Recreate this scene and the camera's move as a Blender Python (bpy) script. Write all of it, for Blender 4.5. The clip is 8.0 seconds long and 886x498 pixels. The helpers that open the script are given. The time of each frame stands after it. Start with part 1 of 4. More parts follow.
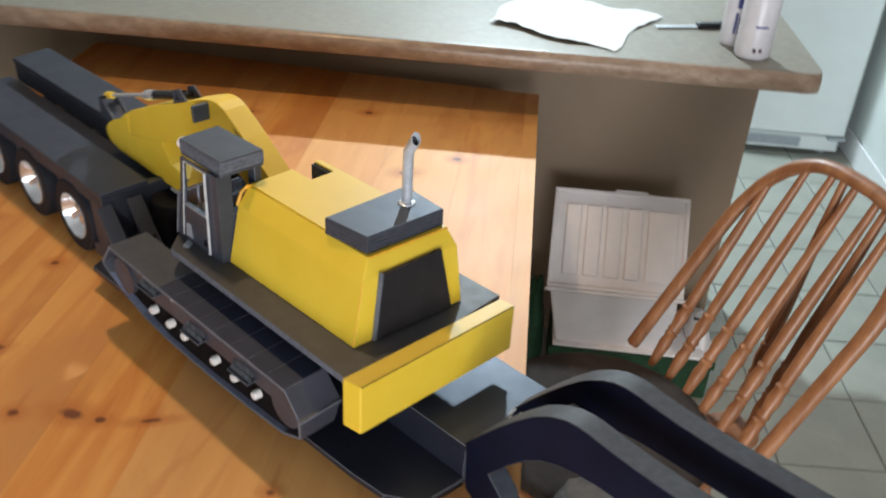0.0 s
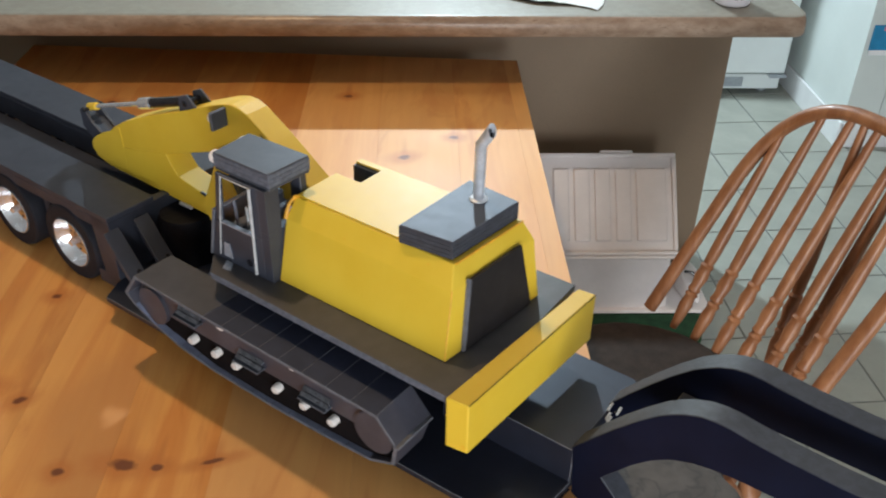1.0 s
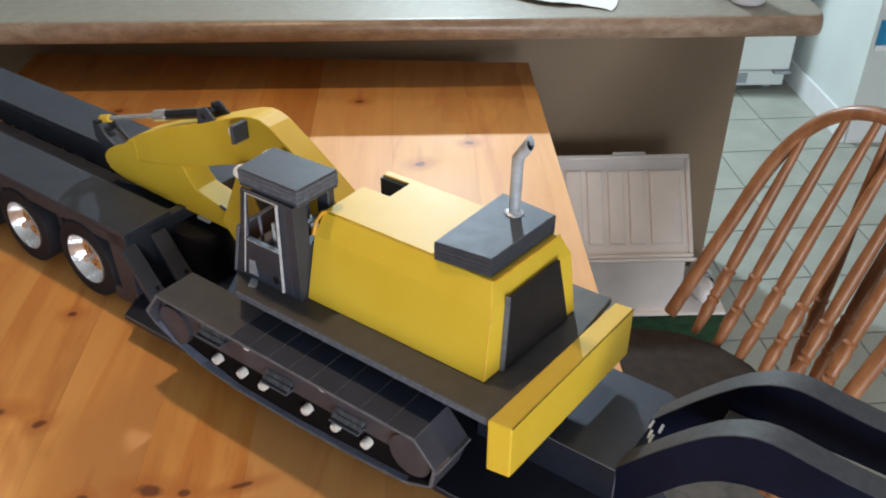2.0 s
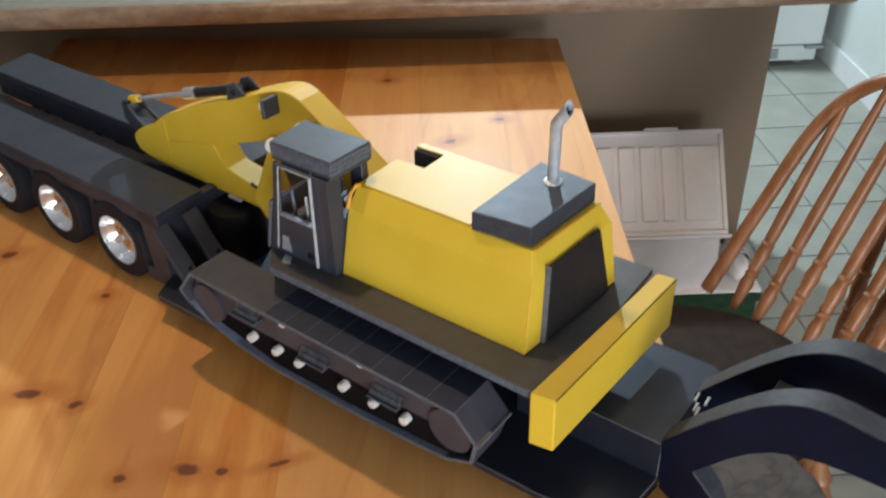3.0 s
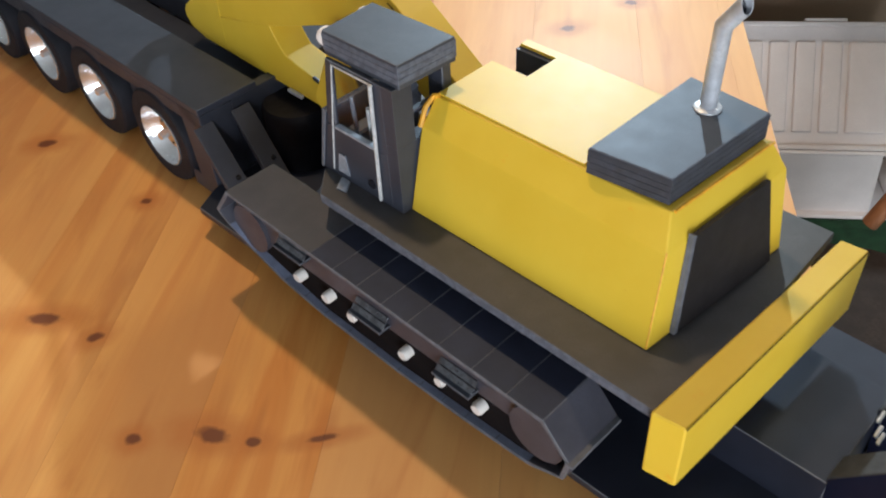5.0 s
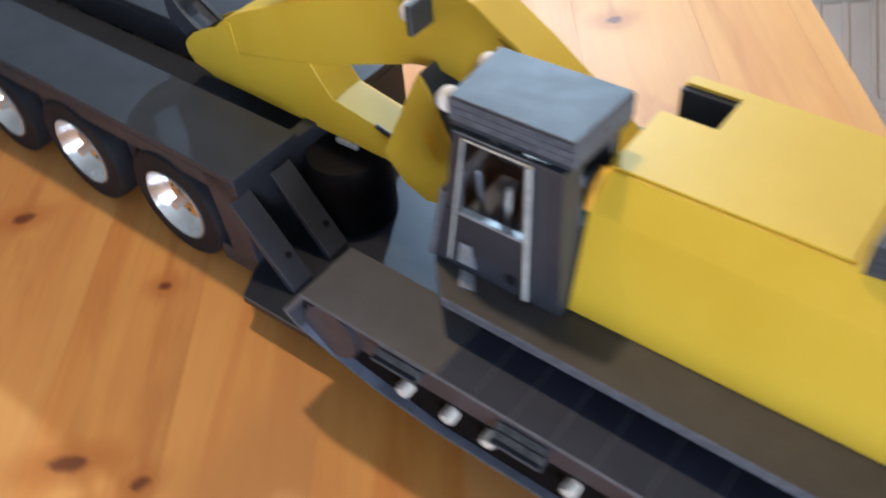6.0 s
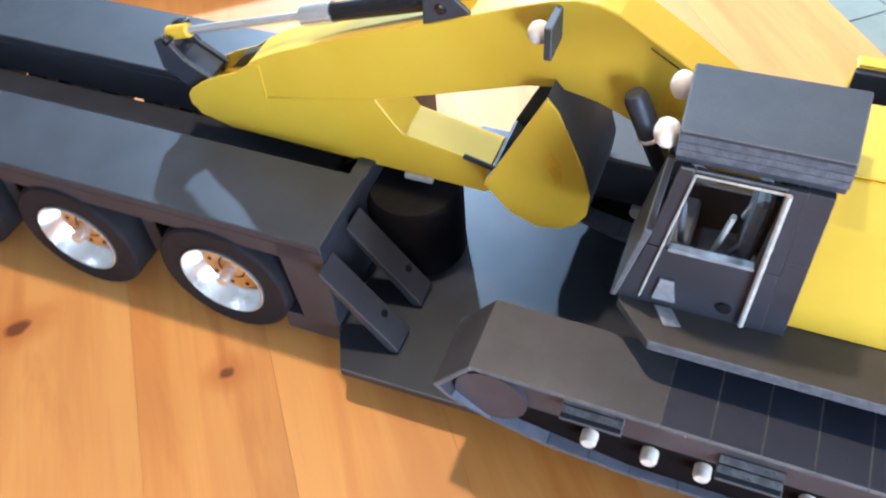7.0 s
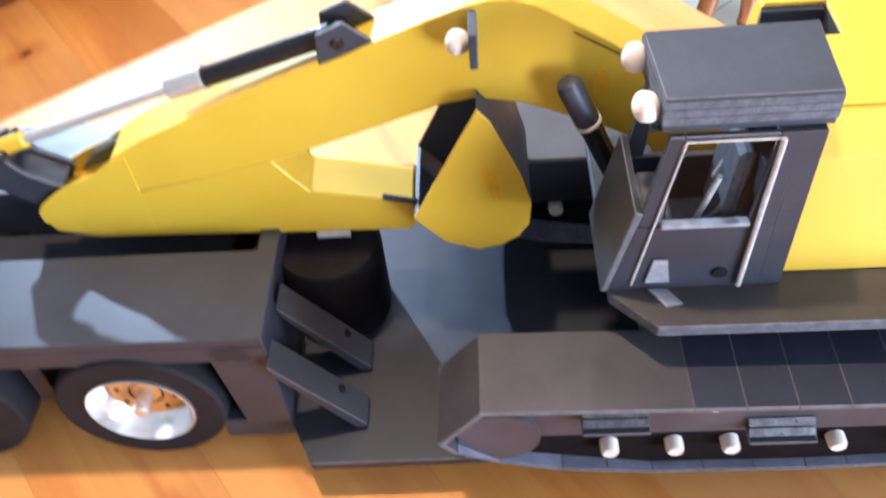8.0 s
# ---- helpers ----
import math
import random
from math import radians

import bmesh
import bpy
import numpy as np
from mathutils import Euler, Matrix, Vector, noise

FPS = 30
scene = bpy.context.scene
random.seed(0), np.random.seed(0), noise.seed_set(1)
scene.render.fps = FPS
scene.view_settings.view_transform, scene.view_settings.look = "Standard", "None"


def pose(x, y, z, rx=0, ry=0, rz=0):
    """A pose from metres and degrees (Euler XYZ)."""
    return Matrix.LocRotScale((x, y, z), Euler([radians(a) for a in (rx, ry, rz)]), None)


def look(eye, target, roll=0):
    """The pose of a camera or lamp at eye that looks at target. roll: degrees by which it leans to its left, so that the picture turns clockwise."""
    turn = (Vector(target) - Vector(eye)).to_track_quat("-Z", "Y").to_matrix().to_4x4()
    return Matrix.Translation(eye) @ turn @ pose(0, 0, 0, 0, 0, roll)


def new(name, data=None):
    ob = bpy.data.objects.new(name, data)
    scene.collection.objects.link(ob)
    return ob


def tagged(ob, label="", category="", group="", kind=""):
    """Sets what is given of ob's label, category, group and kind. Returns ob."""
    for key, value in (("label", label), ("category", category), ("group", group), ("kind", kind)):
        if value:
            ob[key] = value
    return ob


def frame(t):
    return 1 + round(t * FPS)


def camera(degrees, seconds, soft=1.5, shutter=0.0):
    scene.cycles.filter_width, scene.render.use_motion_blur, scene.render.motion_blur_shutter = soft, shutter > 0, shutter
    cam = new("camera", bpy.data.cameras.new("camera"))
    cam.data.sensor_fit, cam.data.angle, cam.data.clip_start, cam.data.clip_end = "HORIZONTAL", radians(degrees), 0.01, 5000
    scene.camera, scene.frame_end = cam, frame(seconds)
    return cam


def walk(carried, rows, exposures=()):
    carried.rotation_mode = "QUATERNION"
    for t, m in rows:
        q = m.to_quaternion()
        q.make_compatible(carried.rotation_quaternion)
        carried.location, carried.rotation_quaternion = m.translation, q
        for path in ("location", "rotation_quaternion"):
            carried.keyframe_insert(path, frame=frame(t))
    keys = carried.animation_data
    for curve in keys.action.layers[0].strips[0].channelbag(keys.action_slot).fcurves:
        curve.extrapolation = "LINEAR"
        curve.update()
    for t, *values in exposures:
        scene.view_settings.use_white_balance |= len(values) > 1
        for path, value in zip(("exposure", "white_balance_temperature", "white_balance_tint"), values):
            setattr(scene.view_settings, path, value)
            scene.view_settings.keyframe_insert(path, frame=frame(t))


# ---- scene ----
cam = camera(53.1, 8.0, soft=2.0, shutter=0.6)
PATH = [
    (0, (-0.048, -0.476, 1.522), (-0.182, 1.222, 0.475), 3.4),
    (0.5, (-0.154, -0.395, 1.508), (-0.166, 1.273, 0.404), -0.2),
    (1, (-0.223, -0.404, 1.512), (-0.17, 1.258, 0.402), 0.8),
    (2.5, (-0.268, -0.356, 1.511), (-0.207, 1.3, 0.391), -0.2),
    (3, (-0.275, -0.361, 1.487), (-0.268, 1.284, 0.35), -1.8),
    (3.5, (-0.275, -0.35, 1.458), (-0.316, 1.253, 0.262), -2.2),
    (4, (-0.281, -0.291, 1.437), (-0.344, 1.268, 0.186), -2.1),
    (4.5, (-0.264, -0.186, 1.408), (-0.444, 1.32, 0.103), -2.3),
    (4.7, (-0.265, -0.166, 1.4), (-0.501, 1.311, 0.073), -3.9),
    (5.8, (-0.368, -0.008, 1.368), (-0.524, 1.424, -0.02), -4.8),
    (6, (-0.434, 0.045, 1.358), (-0.521, 1.452, -0.06), -5.7),
    (6.5, (-0.597, 0.113, 1.37), (-0.416, 1.443, -0.112), -4.7),
    (7, (-0.641, 0.169, 1.37), (-0.365, 1.443, -0.147), -5.6),
    (7.5, (-0.649, 0.223, 1.337), (-0.259, 1.451, -0.193), -8.2),
    (7.8, (-0.702, 0.256, 1.334), (-0.025, 1.345, -0.201), -4.3),
    (8, (-0.723, 0.251, 1.338), (0.002, 1.37, -0.152), -6.2),
]
EXPOSURES = [(0, -1.0, 6300, 9), (1.0, -1.10, 6300, 9), (3.5, -1.17, 6280, 9), (4.5, -1.03, 6150, 8), (6.0, -0.92, 5700, 8), (6.5, -0.56, 5400, 8), (7.0, -0.08, 5400, 8), (7.5, 0.1, 5450, 10), (8.0, 0.15, 5750, 16)]
walk(cam, [(t, look(eye, target, roll)) for t, eye, target, roll in PATH], EXPOSURES)


# ---- light ----
world = bpy.data.worlds.new("world")
scene.world = world
world.use_nodes = True
world.node_tree.nodes["Background"].inputs[0].default_value = (0.75, 0.85, 1.0, 1)
world.node_tree.nodes["Background"].inputs[1].default_value = 0.02


def disk_light(name, x, y, z, size, watts, colour):
    data = bpy.data.lights.new(name, "AREA")
    data.shape, data.size, data.energy, data.color = "DISK", size, watts, colour
    ob = new(name, data)
    ob.matrix_world = pose(x, y, z)
    return ob


# added fill that brightens the bin and floor; no known fixture there
disk_light("added_side_fill", 0.70, 1.50, 2.38, 0.10, 6.5, (1.0, 0.87, 0.76))
# a recessed downlight over the table
spot = bpy.data.lights.new("warm_lamp", "SPOT")
spot.energy, spot.color, spot.shadow_soft_size, spot.spot_size, spot.spot_blend = 84, (1.0, 0.69, 0.39), 0.04, radians(104), 0.9
new("warm_lamp", spot).matrix_world = look((-0.56, 0.80, 2.38), (-0.48, 0.48, 0.75))
bulb = bpy.data.lights.new("kitchen_lamp", "SPOT")
bulb.energy, bulb.color, bulb.shadow_soft_size, bulb.spot_size, bulb.spot_blend = 460, (0.80, 0.94, 1.0), 0.04, radians(160), 0.25
new("kitchen_lamp", bulb).matrix_world = look((-0.12, 3.05, 2.32), (-0.12, 2.35, 1.0))
# added fill disk behind the camera, for the faces on the near side
front_fill = disk_light("front_fill_light", 0, 0, 0, 1.7, 165, (0.94, 0.97, 1.0))
front_fill.matrix_world = look((0.25, -2.30, 0.90), (-0.2, 0.7, 0.75))


# ---- materials ----
class Nodes:
    """A small writer of shader nodes."""

    def __init__(self, name):
        self.mat = bpy.data.materials.new(name)
        self.mat.use_nodes = True
        self.tree = self.mat.node_tree
        self.shader = self.tree.nodes["Principled BSDF"]
        self.coord = self.tree.nodes.new("ShaderNodeTexCoord").outputs["Object"]

    def put(self, socket, value):
        if isinstance(value, bpy.types.NodeSocket):
            self.tree.links.new(value, socket)
        elif isinstance(value, tuple) and len(value) == 3 and socket.type == "RGBA":
            socket.default_value = (*value, 1)
        else:
            socket.default_value = value

    def noise(self, scale, detail=4, stretch=(1, 1, 1), rough=0.55, distortion=0.0):
        at = self.tree.nodes.new("ShaderNodeMapping")
        at.inputs["Scale"].default_value = stretch
        self.put(at.inputs["Vector"], self.coord)
        n = self.tree.nodes.new("ShaderNodeTexNoise")
        n.inputs["Scale"].default_value, n.inputs["Detail"].default_value = scale, detail
        n.inputs["Roughness"].default_value, n.inputs["Distortion"].default_value = rough, distortion
        self.put(n.inputs["Vector"], at.outputs[0])
        return n.outputs["Fac"]

    def ramp(self, fac, low, high):
        n = self.tree.nodes.new("ShaderNodeMapRange")
        n.interpolation_type = "SMOOTHSTEP"
        self.put(n.inputs["Value"], fac)
        n.inputs["From Min"].default_value, n.inputs["From Max"].default_value = low, high
        return n.outputs["Result"]

    def mix(self, fac, a, b, blend="MIX"):
        n = self.tree.nodes.new("ShaderNodeMix")
        n.data_type, n.blend_type = "RGBA", blend
        self.put(n.inputs[0], fac), self.put(n.inputs[6], a), self.put(n.inputs[7], b)
        return n.outputs[2]

    def maths(self, what, a, b=0.0):
        n = self.tree.nodes.new("ShaderNodeMath")
        n.operation = what
        self.put(n.inputs[0], a), self.put(n.inputs[1], b)
        return n.outputs[0]

    def random(self):
        return self.tree.nodes.new("ShaderNodeObjectInfo").outputs["Random"]

    def bump(self, height, strength, distance):
        n = self.tree.nodes.new("ShaderNodeBump")
        n.inputs["Strength"].default_value, n.inputs["Distance"].default_value = strength, distance
        self.put(n.inputs["Height"], height)
        self.put(self.shader.inputs["Normal"], n.outputs[0])

    def done(self, colour, rough, metal=0.0, coat=0.0, coat_rough=0.05):
        self.put(self.shader.inputs["Base Color"], colour)
        self.put(self.shader.inputs["Roughness"], rough)
        self.put(self.shader.inputs["Metallic"], metal)
        self.shader.inputs["Coat Weight"].default_value = coat
        self.shader.inputs["Coat Roughness"].default_value = coat_rough
        return self.mat


def plain(name, colour, rough, vary=0.12, scale=30, metal=0.0, coat=0.0, relief=0.0, fine=400, shine=0.5, tint=(1, 1, 1)):
    n = Nodes(name)
    a = n.mix(n.ramp(n.noise(scale), 0.3, 0.7), tuple(c * (1 - vary) for c in colour), tuple(min(1, c * (1 + vary)) for c in colour))
    a = n.mix(n.ramp(n.noise(fine, 2), 0.45, 0.75), a, tuple(c * (1 - vary * 0.8) for c in colour))
    r = n.maths("ADD", n.maths("MULTIPLY", n.noise(scale * 2.3), 0.16), rough - 0.08)
    if relief:
        n.bump(n.noise(fine, 3), 0.35, relief)
    n.shader.inputs["Specular IOR Level"].default_value = shine
    n.shader.inputs["Specular Tint"].default_value = (*tint, 1)
    return n.done(a, r, metal, coat)


FOAM = plain("black_foam_board", (0.036, 0.039, 0.053), 0.44, 0.18, 22, relief=0.0002, fine=900, shine=0.6, tint=(0.70, 0.80, 1.0))
FOAM_BROWN = plain("brown_black_foam_board", (0.046, 0.043, 0.047), 0.54, 0.2, 30, relief=0.0002, fine=900, shine=0.6)
FOAM_EDGE = plain("cut_foam_edge", (0.12, 0.125, 0.145), 0.7, 0.2, 120, relief=0.0006, fine=1400)
FOAM_NAVY = plain("navy_black_foam_board", (0.017, 0.019, 0.030), 0.42, 0.18, 22, relief=0.0002, fine=900, shine=0.6, tint=(0.70, 0.80, 1.0))
# navy, darkened to near black so the arm sides read as shaded
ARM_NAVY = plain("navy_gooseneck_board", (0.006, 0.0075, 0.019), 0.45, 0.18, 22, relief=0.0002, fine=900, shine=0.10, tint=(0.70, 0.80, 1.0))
FOAM_TRACK = plain("worn_black_foam_board", (0.054, 0.055, 0.073), 0.48, 0.22, 26, relief=0.0002, fine=900, shine=0.6)
FOAM_GREY = plain("grey_foam_board", (0.042, 0.046, 0.058), 0.52, 0.2, 30, relief=0.0002, fine=900, shine=0.7, tint=(0.70, 0.80, 1.0))
FOAM_CUT = plain("layered_foam_side", (0.105, 0.115, 0.145), 0.62, 0.3, 160, relief=0.0012, fine=1000)
PAD = plain("navy_black_pad", (0.020, 0.023, 0.044), 0.60, 0.2, 30, relief=0.0002, fine=900, shine=0.6, tint=(0.70, 0.80, 1.0))
PANEL = plain("dark_rear_board", (0.017, 0.015, 0.016), 0.6, 0.2, 40, relief=0.0002, fine=900, shine=0.25)
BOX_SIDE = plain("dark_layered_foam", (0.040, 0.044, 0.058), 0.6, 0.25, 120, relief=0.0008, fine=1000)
BELT = plain("blue_grey_belt_edge", (0.17, 0.195, 0.28), 0.6, 0.2, 60)
PALE_LINE = plain("pale_trim_line", (0.50, 0.50, 0.50), 0.6, 0.2, 200)
RIM_METAL = plain("brushed_rim_metal", (0.86, 0.88, 0.91), 0.24, 0.12, 60, metal=0.85, relief=0.0008, fine=120)
TYRE = plain("black_rubber", (0.014, 0.015, 0.021), 0.65, 0.2, 50, relief=0.0004, shine=0.25)
GLOSS = plain("glossy_black_paint", (0.013, 0.013, 0.017), 0.24, 0.2, 40, relief=0.001, fine=160)
MATTE = plain("matte_black", (0.007, 0.006, 0.007), 0.9, 0.2, 40, shine=0.1)
DRUM = plain("black_vinyl", (0.007, 0.007, 0.010), 0.5, 0.3, 40, relief=0.0012, fine=120, shine=0.12)
CHROME = plain("polished_metal", (0.80, 0.81, 0.84), 0.22, 0.10, 60, metal=0.75, relief=0.0004, fine=300)
ALU = plain("dull_aluminium", (0.58, 0.60, 0.65), 0.36, 0.15, 90, metal=0.35, relief=0.0003)
SILVER = plain("silver_tape", (0.36, 0.39, 0.45), 0.35, 0.2, 140, metal=0.35, relief=0.0005)
FOIL = plain("crinkled_foil", (0.20, 0.215, 0.25), 0.30, 0.3, 140, metal=0.8, relief=0.0012, fine=500)
HUB_WOOD = plain("orange_stained_wood", (0.62, 0.27, 0.06), 0.5, 0.15, 90)
POM = plain("white_felt", (0.80, 0.74, 0.70), 0.9, 0.08, 120, relief=0.0015, fine=700)
DOWEL = plain("pale_dowel_end", (0.72, 0.69, 0.66), 0.75, 0.1, 200)



def yellow_card():
    n = Nodes("yellow_card")
    a = n.mix(n.ramp(n.noise(14), 0.3, 0.7), (0.69, 0.455, 0.026), (0.73, 0.500, 0.038))
    a = n.mix(n.ramp(n.noise(38, 5, (1, 1, 1), 0.6), 0.66, 0.80), a, (0.74, 0.36, 0.012))
    a = n.mix(n.ramp(n.noise(90, 3, (1, 0.3, 1)), 0.72, 0.82), a, (0.66, 0.39, 0.03))
    n.bump(n.noise(420, 3), 0.2, 0.0003)
    n.shader.inputs["Specular IOR Level"].default_value = 0.6
    return n.done(a, n.maths("ADD", n.maths("MULTIPLY", n.noise(60), 0.08), 0.46), coat=0.06, coat_rough=0.35)


YELLOW = yellow_card()
YELLOW_STAIN = plain("stained_yellow_card", (0.76, 0.43, 0.018), 0.45, 0.12, 90)
YELLOW_EDGE = plain("yellow_card_edge", (0.74, 0.36, 0.02), 0.55, 0.2, 150)

KNOTS = [(-0.913, 0.728, 0.017, 0.010, 0.3), (-0.777, 0.428, 0.024, 0.010, 0.1), (-0.713, 0.407, 0.011, 0.008, 0.6), (-0.628, 0.291, 0.010, 0.008, 0.0),
         (-0.559, 0.301, 0.022, 0.011, -0.1), (-0.519, 0.296, 0.009, 0.007, 0.3), (-0.739, 0.620, 0.009, 0.008, 0.2), (-0.458, 0.305, 0.020, 0.005, 0.3),
         (-0.156, 1.120, 0.013, 0.010, 0.0), (-0.282, 0.215, 0.008, 0.007, 0.0), (-0.25, 1.04, 0.016, 0.012, 0.4), (-0.99, 0.62, 0.011, 0.009, 0.3),
         (-0.37, 1.31, 0.012, 0.009, 0.0), (-0.62, 1.26, 0.013, 0.008, 0.2), (-0.85, 1.28, 0.012, 0.010, 0.0), (-0.66, 0.10, 0.016, 0.009, 0.2)]


def pine():
    """Varnished knotty pine; the grain runs along y, the knots stand at their places on the board."""
    n = Nodes("varnished_pine")
    pick = n.random()
    shift = n.tree.nodes.new("ShaderNodeCombineXYZ")
    n.put(shift.inputs[1], n.maths("MULTIPLY", pick, 7.0))
    n.put(shift.inputs[2], n.maths("MULTIPLY", pick, 3.0))
    moved = n.tree.nodes.new("ShaderNodeVectorMath")
    n.put(moved.inputs[0], n.coord), n.put(moved.inputs[1], shift.outputs[0])
    still, n.coord = n.coord, moved.outputs[0]
    rings = n.noise(26, 4, (1.0, 0.07, 1.0), 0.6, 0.7)
    fine = n.noise(190, 3, (1.0, 0.03, 1.0), 0.6)
    broad = n.noise(4.5, 3, (1.0, 0.5, 1.0))
    tone = n.mix(n.ramp(rings, 0.30, 0.70), (0.67, 0.250, 0.046), (0.79, 0.370, 0.092))
    tone = n.mix(n.maths("MULTIPLY", n.ramp(fine, 0.5, 0.75), 0.10), tone, (0.42, 0.17, 0.04))
    tone = n.mix(n.maths("MULTIPLY", n.ramp(broad, 0.42, 0.66), 0.75), tone, (0.52, 0.195, 0.045))
    tone = n.mix(n.maths("MULTIPLY", pick, 0.5), tone, (0.82, 0.49, 0.19))
    flame = n.noise(7.5, 5, (1.0, 0.22, 1.0), 0.6, 1.6)
    tone = n.mix(n.maths("MULTIPLY", n.ramp(flame, 0.52, 0.66), 0.30), tone, (0.46, 0.125, 0.018))
    n.coord = still
    warp = n.noise(70, 2)
    split = n.tree.nodes.new("ShaderNodeSeparateXYZ")
    n.put(split.inputs[0], still)
    dark, streak = None, None
    for x, y, a, b, turn in KNOTS:
        c, s = math.cos(turn), math.sin(turn)
        dx, dy = n.maths("SUBTRACT", split.outputs[0], x), n.maths("SUBTRACT", split.outputs[1], y)
        u = n.maths("ADD", n.maths("MULTIPLY", dx, c / a), n.maths("MULTIPLY", dy, s / a))
        v = n.maths("ADD", n.maths("MULTIPLY", dx, -s / b), n.maths("MULTIPLY", dy, c / b))
        far = n.maths("ADD", n.maths("MULTIPLY", u, u), n.maths("MULTIPLY", v, v))
        dark = far if dark is None else n.maths("MINIMUM", dark, far)
        p, q = n.maths("MULTIPLY", dx, 1.6 / a), n.maths("MULTIPLY", n.maths("ADD", dy, -2.5 * b), 0.17 / b)
        along_grain = n.maths("ADD", n.maths("MULTIPLY", p, p), n.maths("MULTIPLY", q, q))
        streak = along_grain if streak is None else n.maths("MINIMUM", streak, along_grain)
    ring = n.maths("ADD", n.maths("SQRT", dark), n.maths("MULTIPLY", warp, 0.9))
    flare = n.maths("ADD", n.maths("SQRT", streak), n.maths("MULTIPLY", rings, 0.8))
    tone = n.mix(n.maths("MULTIPLY", n.ramp(flare, 1.5, 0.5), 0.34), tone, (0.42, 0.115, 0.018))
    tone = n.mix(n.maths("MULTIPLY", n.ramp(ring, 3.6, 1.2), 0.6), tone, (0.50, 0.15, 0.025))
    tone = n.mix(n.maths("MULTIPLY", n.ramp(ring, 1.40, 0.85), 0.88), tone, (0.13, 0.028, 0.009))
    n.bump(n.maths("ADD", rings, n.maths("MULTIPLY", fine, 0.3)), 0.12, 0.0006)
    n.shader.inputs["Specular IOR Level"].default_value = 0.45
    return n.done(tone, n.maths("ADD", n.maths("MULTIPLY", n.noise(9, 4), 0.12), 0.48), coat=0.15, coat_rough=0.48)


PINE = pine()


def turned_wood(name, a, b):
    n = Nodes(name)
    grain = n.noise(60, 4, (1.0, 1.0, 0.08), 0.6, 0.4)
    tone = n.mix(n.ramp(grain, 0.3, 0.72), a, b)
    tone = n.mix(n.maths("MULTIPLY", n.random(), 0.25), tone, tuple(c * 0.7 for c in a))
    n.bump(grain, 0.15, 0.0006)
    return n.done(tone, n.maths("ADD", n.maths("MULTIPLY", n.noise(30), 0.15), 0.36), coat=0.08, coat_rough=0.15)


OAK = turned_wood("varnished_oak", (0.25, 0.095, 0.036), (0.40, 0.175, 0.076))


def stone_top():
    n = Nodes("speckled_laminate")
    a = n.mix(n.ramp(n.noise(60, 5), 0.3, 0.7), (0.235, 0.215, 0.175), (0.28, 0.258, 0.21))
    a = n.mix(n.ramp(n.noise(420, 2), 0.58, 0.68), a, (0.215, 0.195, 0.158))
    a = n.mix(n.ramp(n.noise(9, 3), 0.5, 0.75), a, (0.255, 0.222, 0.178))
    return n.done(a, n.maths("ADD", n.maths("MULTIPLY", n.noise(40), 0.1), 0.42))


def mottled_edge():
    n = Nodes("brown_mottled_edge")
    a = n.mix(n.ramp(n.noise(24, 5, (1, 2, 2)), 0.3, 0.7), (0.27, 0.18, 0.125), (0.42, 0.31, 0.23))
    a = n.mix(n.ramp(n.noise(80, 3, (1, 3, 3)), 0.55, 0.75), a, (0.24, 0.155, 0.105))
    return n.done(a, 0.3)


COUNTER, COUNTER_EDGE = stone_top(), mottled_edge()
TAN_WALL = plain("tan_wall_paint", (0.265, 0.19, 0.125), 0.62, 0.06, 5, relief=0.0006, fine=240)
WHITE_WALL = plain("white_wall_paint", (0.68, 0.73, 0.71), 0.6, 0.04, 4, relief=0.0005, fine=240)
# out of view; a dull tone chosen to limit the bounced light
DINING_WALL = plain("unseen_wall_bounce_tone", (0.28, 0.24, 0.21), 0.7, 0.04, 4, relief=0.0005, fine=240)
TRIM = plain("white_gloss_trim", (0.80, 0.81, 0.82), 0.35, 0.03, 20)
# out of view too, its grey set by how much fill it returns
CEILING = plain("unseen_ceiling_bounce_tone", (0.48, 0.49, 0.50), 0.85, 0.03, 4, relief=0.001, fine=180)
FRIDGE = plain("white_enamel", (0.70, 0.74, 0.74), 0.32, 0.03, 8, relief=0.0003, fine=500)
GRILLE = plain("grey_plastic_grille", (0.30, 0.33, 0.36), 0.45, 0.1, 60)
BIN = plain("white_polypropylene", (0.86, 0.80, 0.78), 0.42, 0.05, 12, relief=0.0004)
PAPER = plain("white_paper", (0.86, 0.86, 0.87), 0.8, 0.03, 20)
LEATHER = plain("dark_brown_leather", (0.030, 0.020, 0.015), 0.7, 0.25, 40, relief=0.0008, fine=260, shine=0.2)


def printed_cloth():
    """Grey cloth with a loose dark print, darkened for the shade beside the table."""
    n = Nodes("grey_printed_cloth")
    a = n.mix(n.ramp(n.noise(30), 0.3, 0.7), (0.075, 0.070, 0.068), (0.105, 0.098, 0.093))
    line = n.maths("ABSOLUTE", n.maths("SUBTRACT", n.noise(22, 2, (1, 1, 1), 0.5, 0.8), 0.5))
    a = n.mix(n.maths("MULTIPLY", n.ramp(line, 0.07, 0.0), 0.45), a, (0.035, 0.035, 0.04))
    n.bump(n.noise(500, 2), 0.3, 0.001)
    return n.done(a, 0.9)


FABRIC = printed_cloth()


def clear_pane():
    n = Nodes("clear_plastic")
    n.shader.inputs["Transmission Weight"].default_value = 1.0
    n.shader.inputs["IOR"].default_value = 1.12
    return n.done((0.86, 0.90, 0.92), n.maths("ADD", n.maths("MULTIPLY", n.noise(90), 0.10), 0.03))


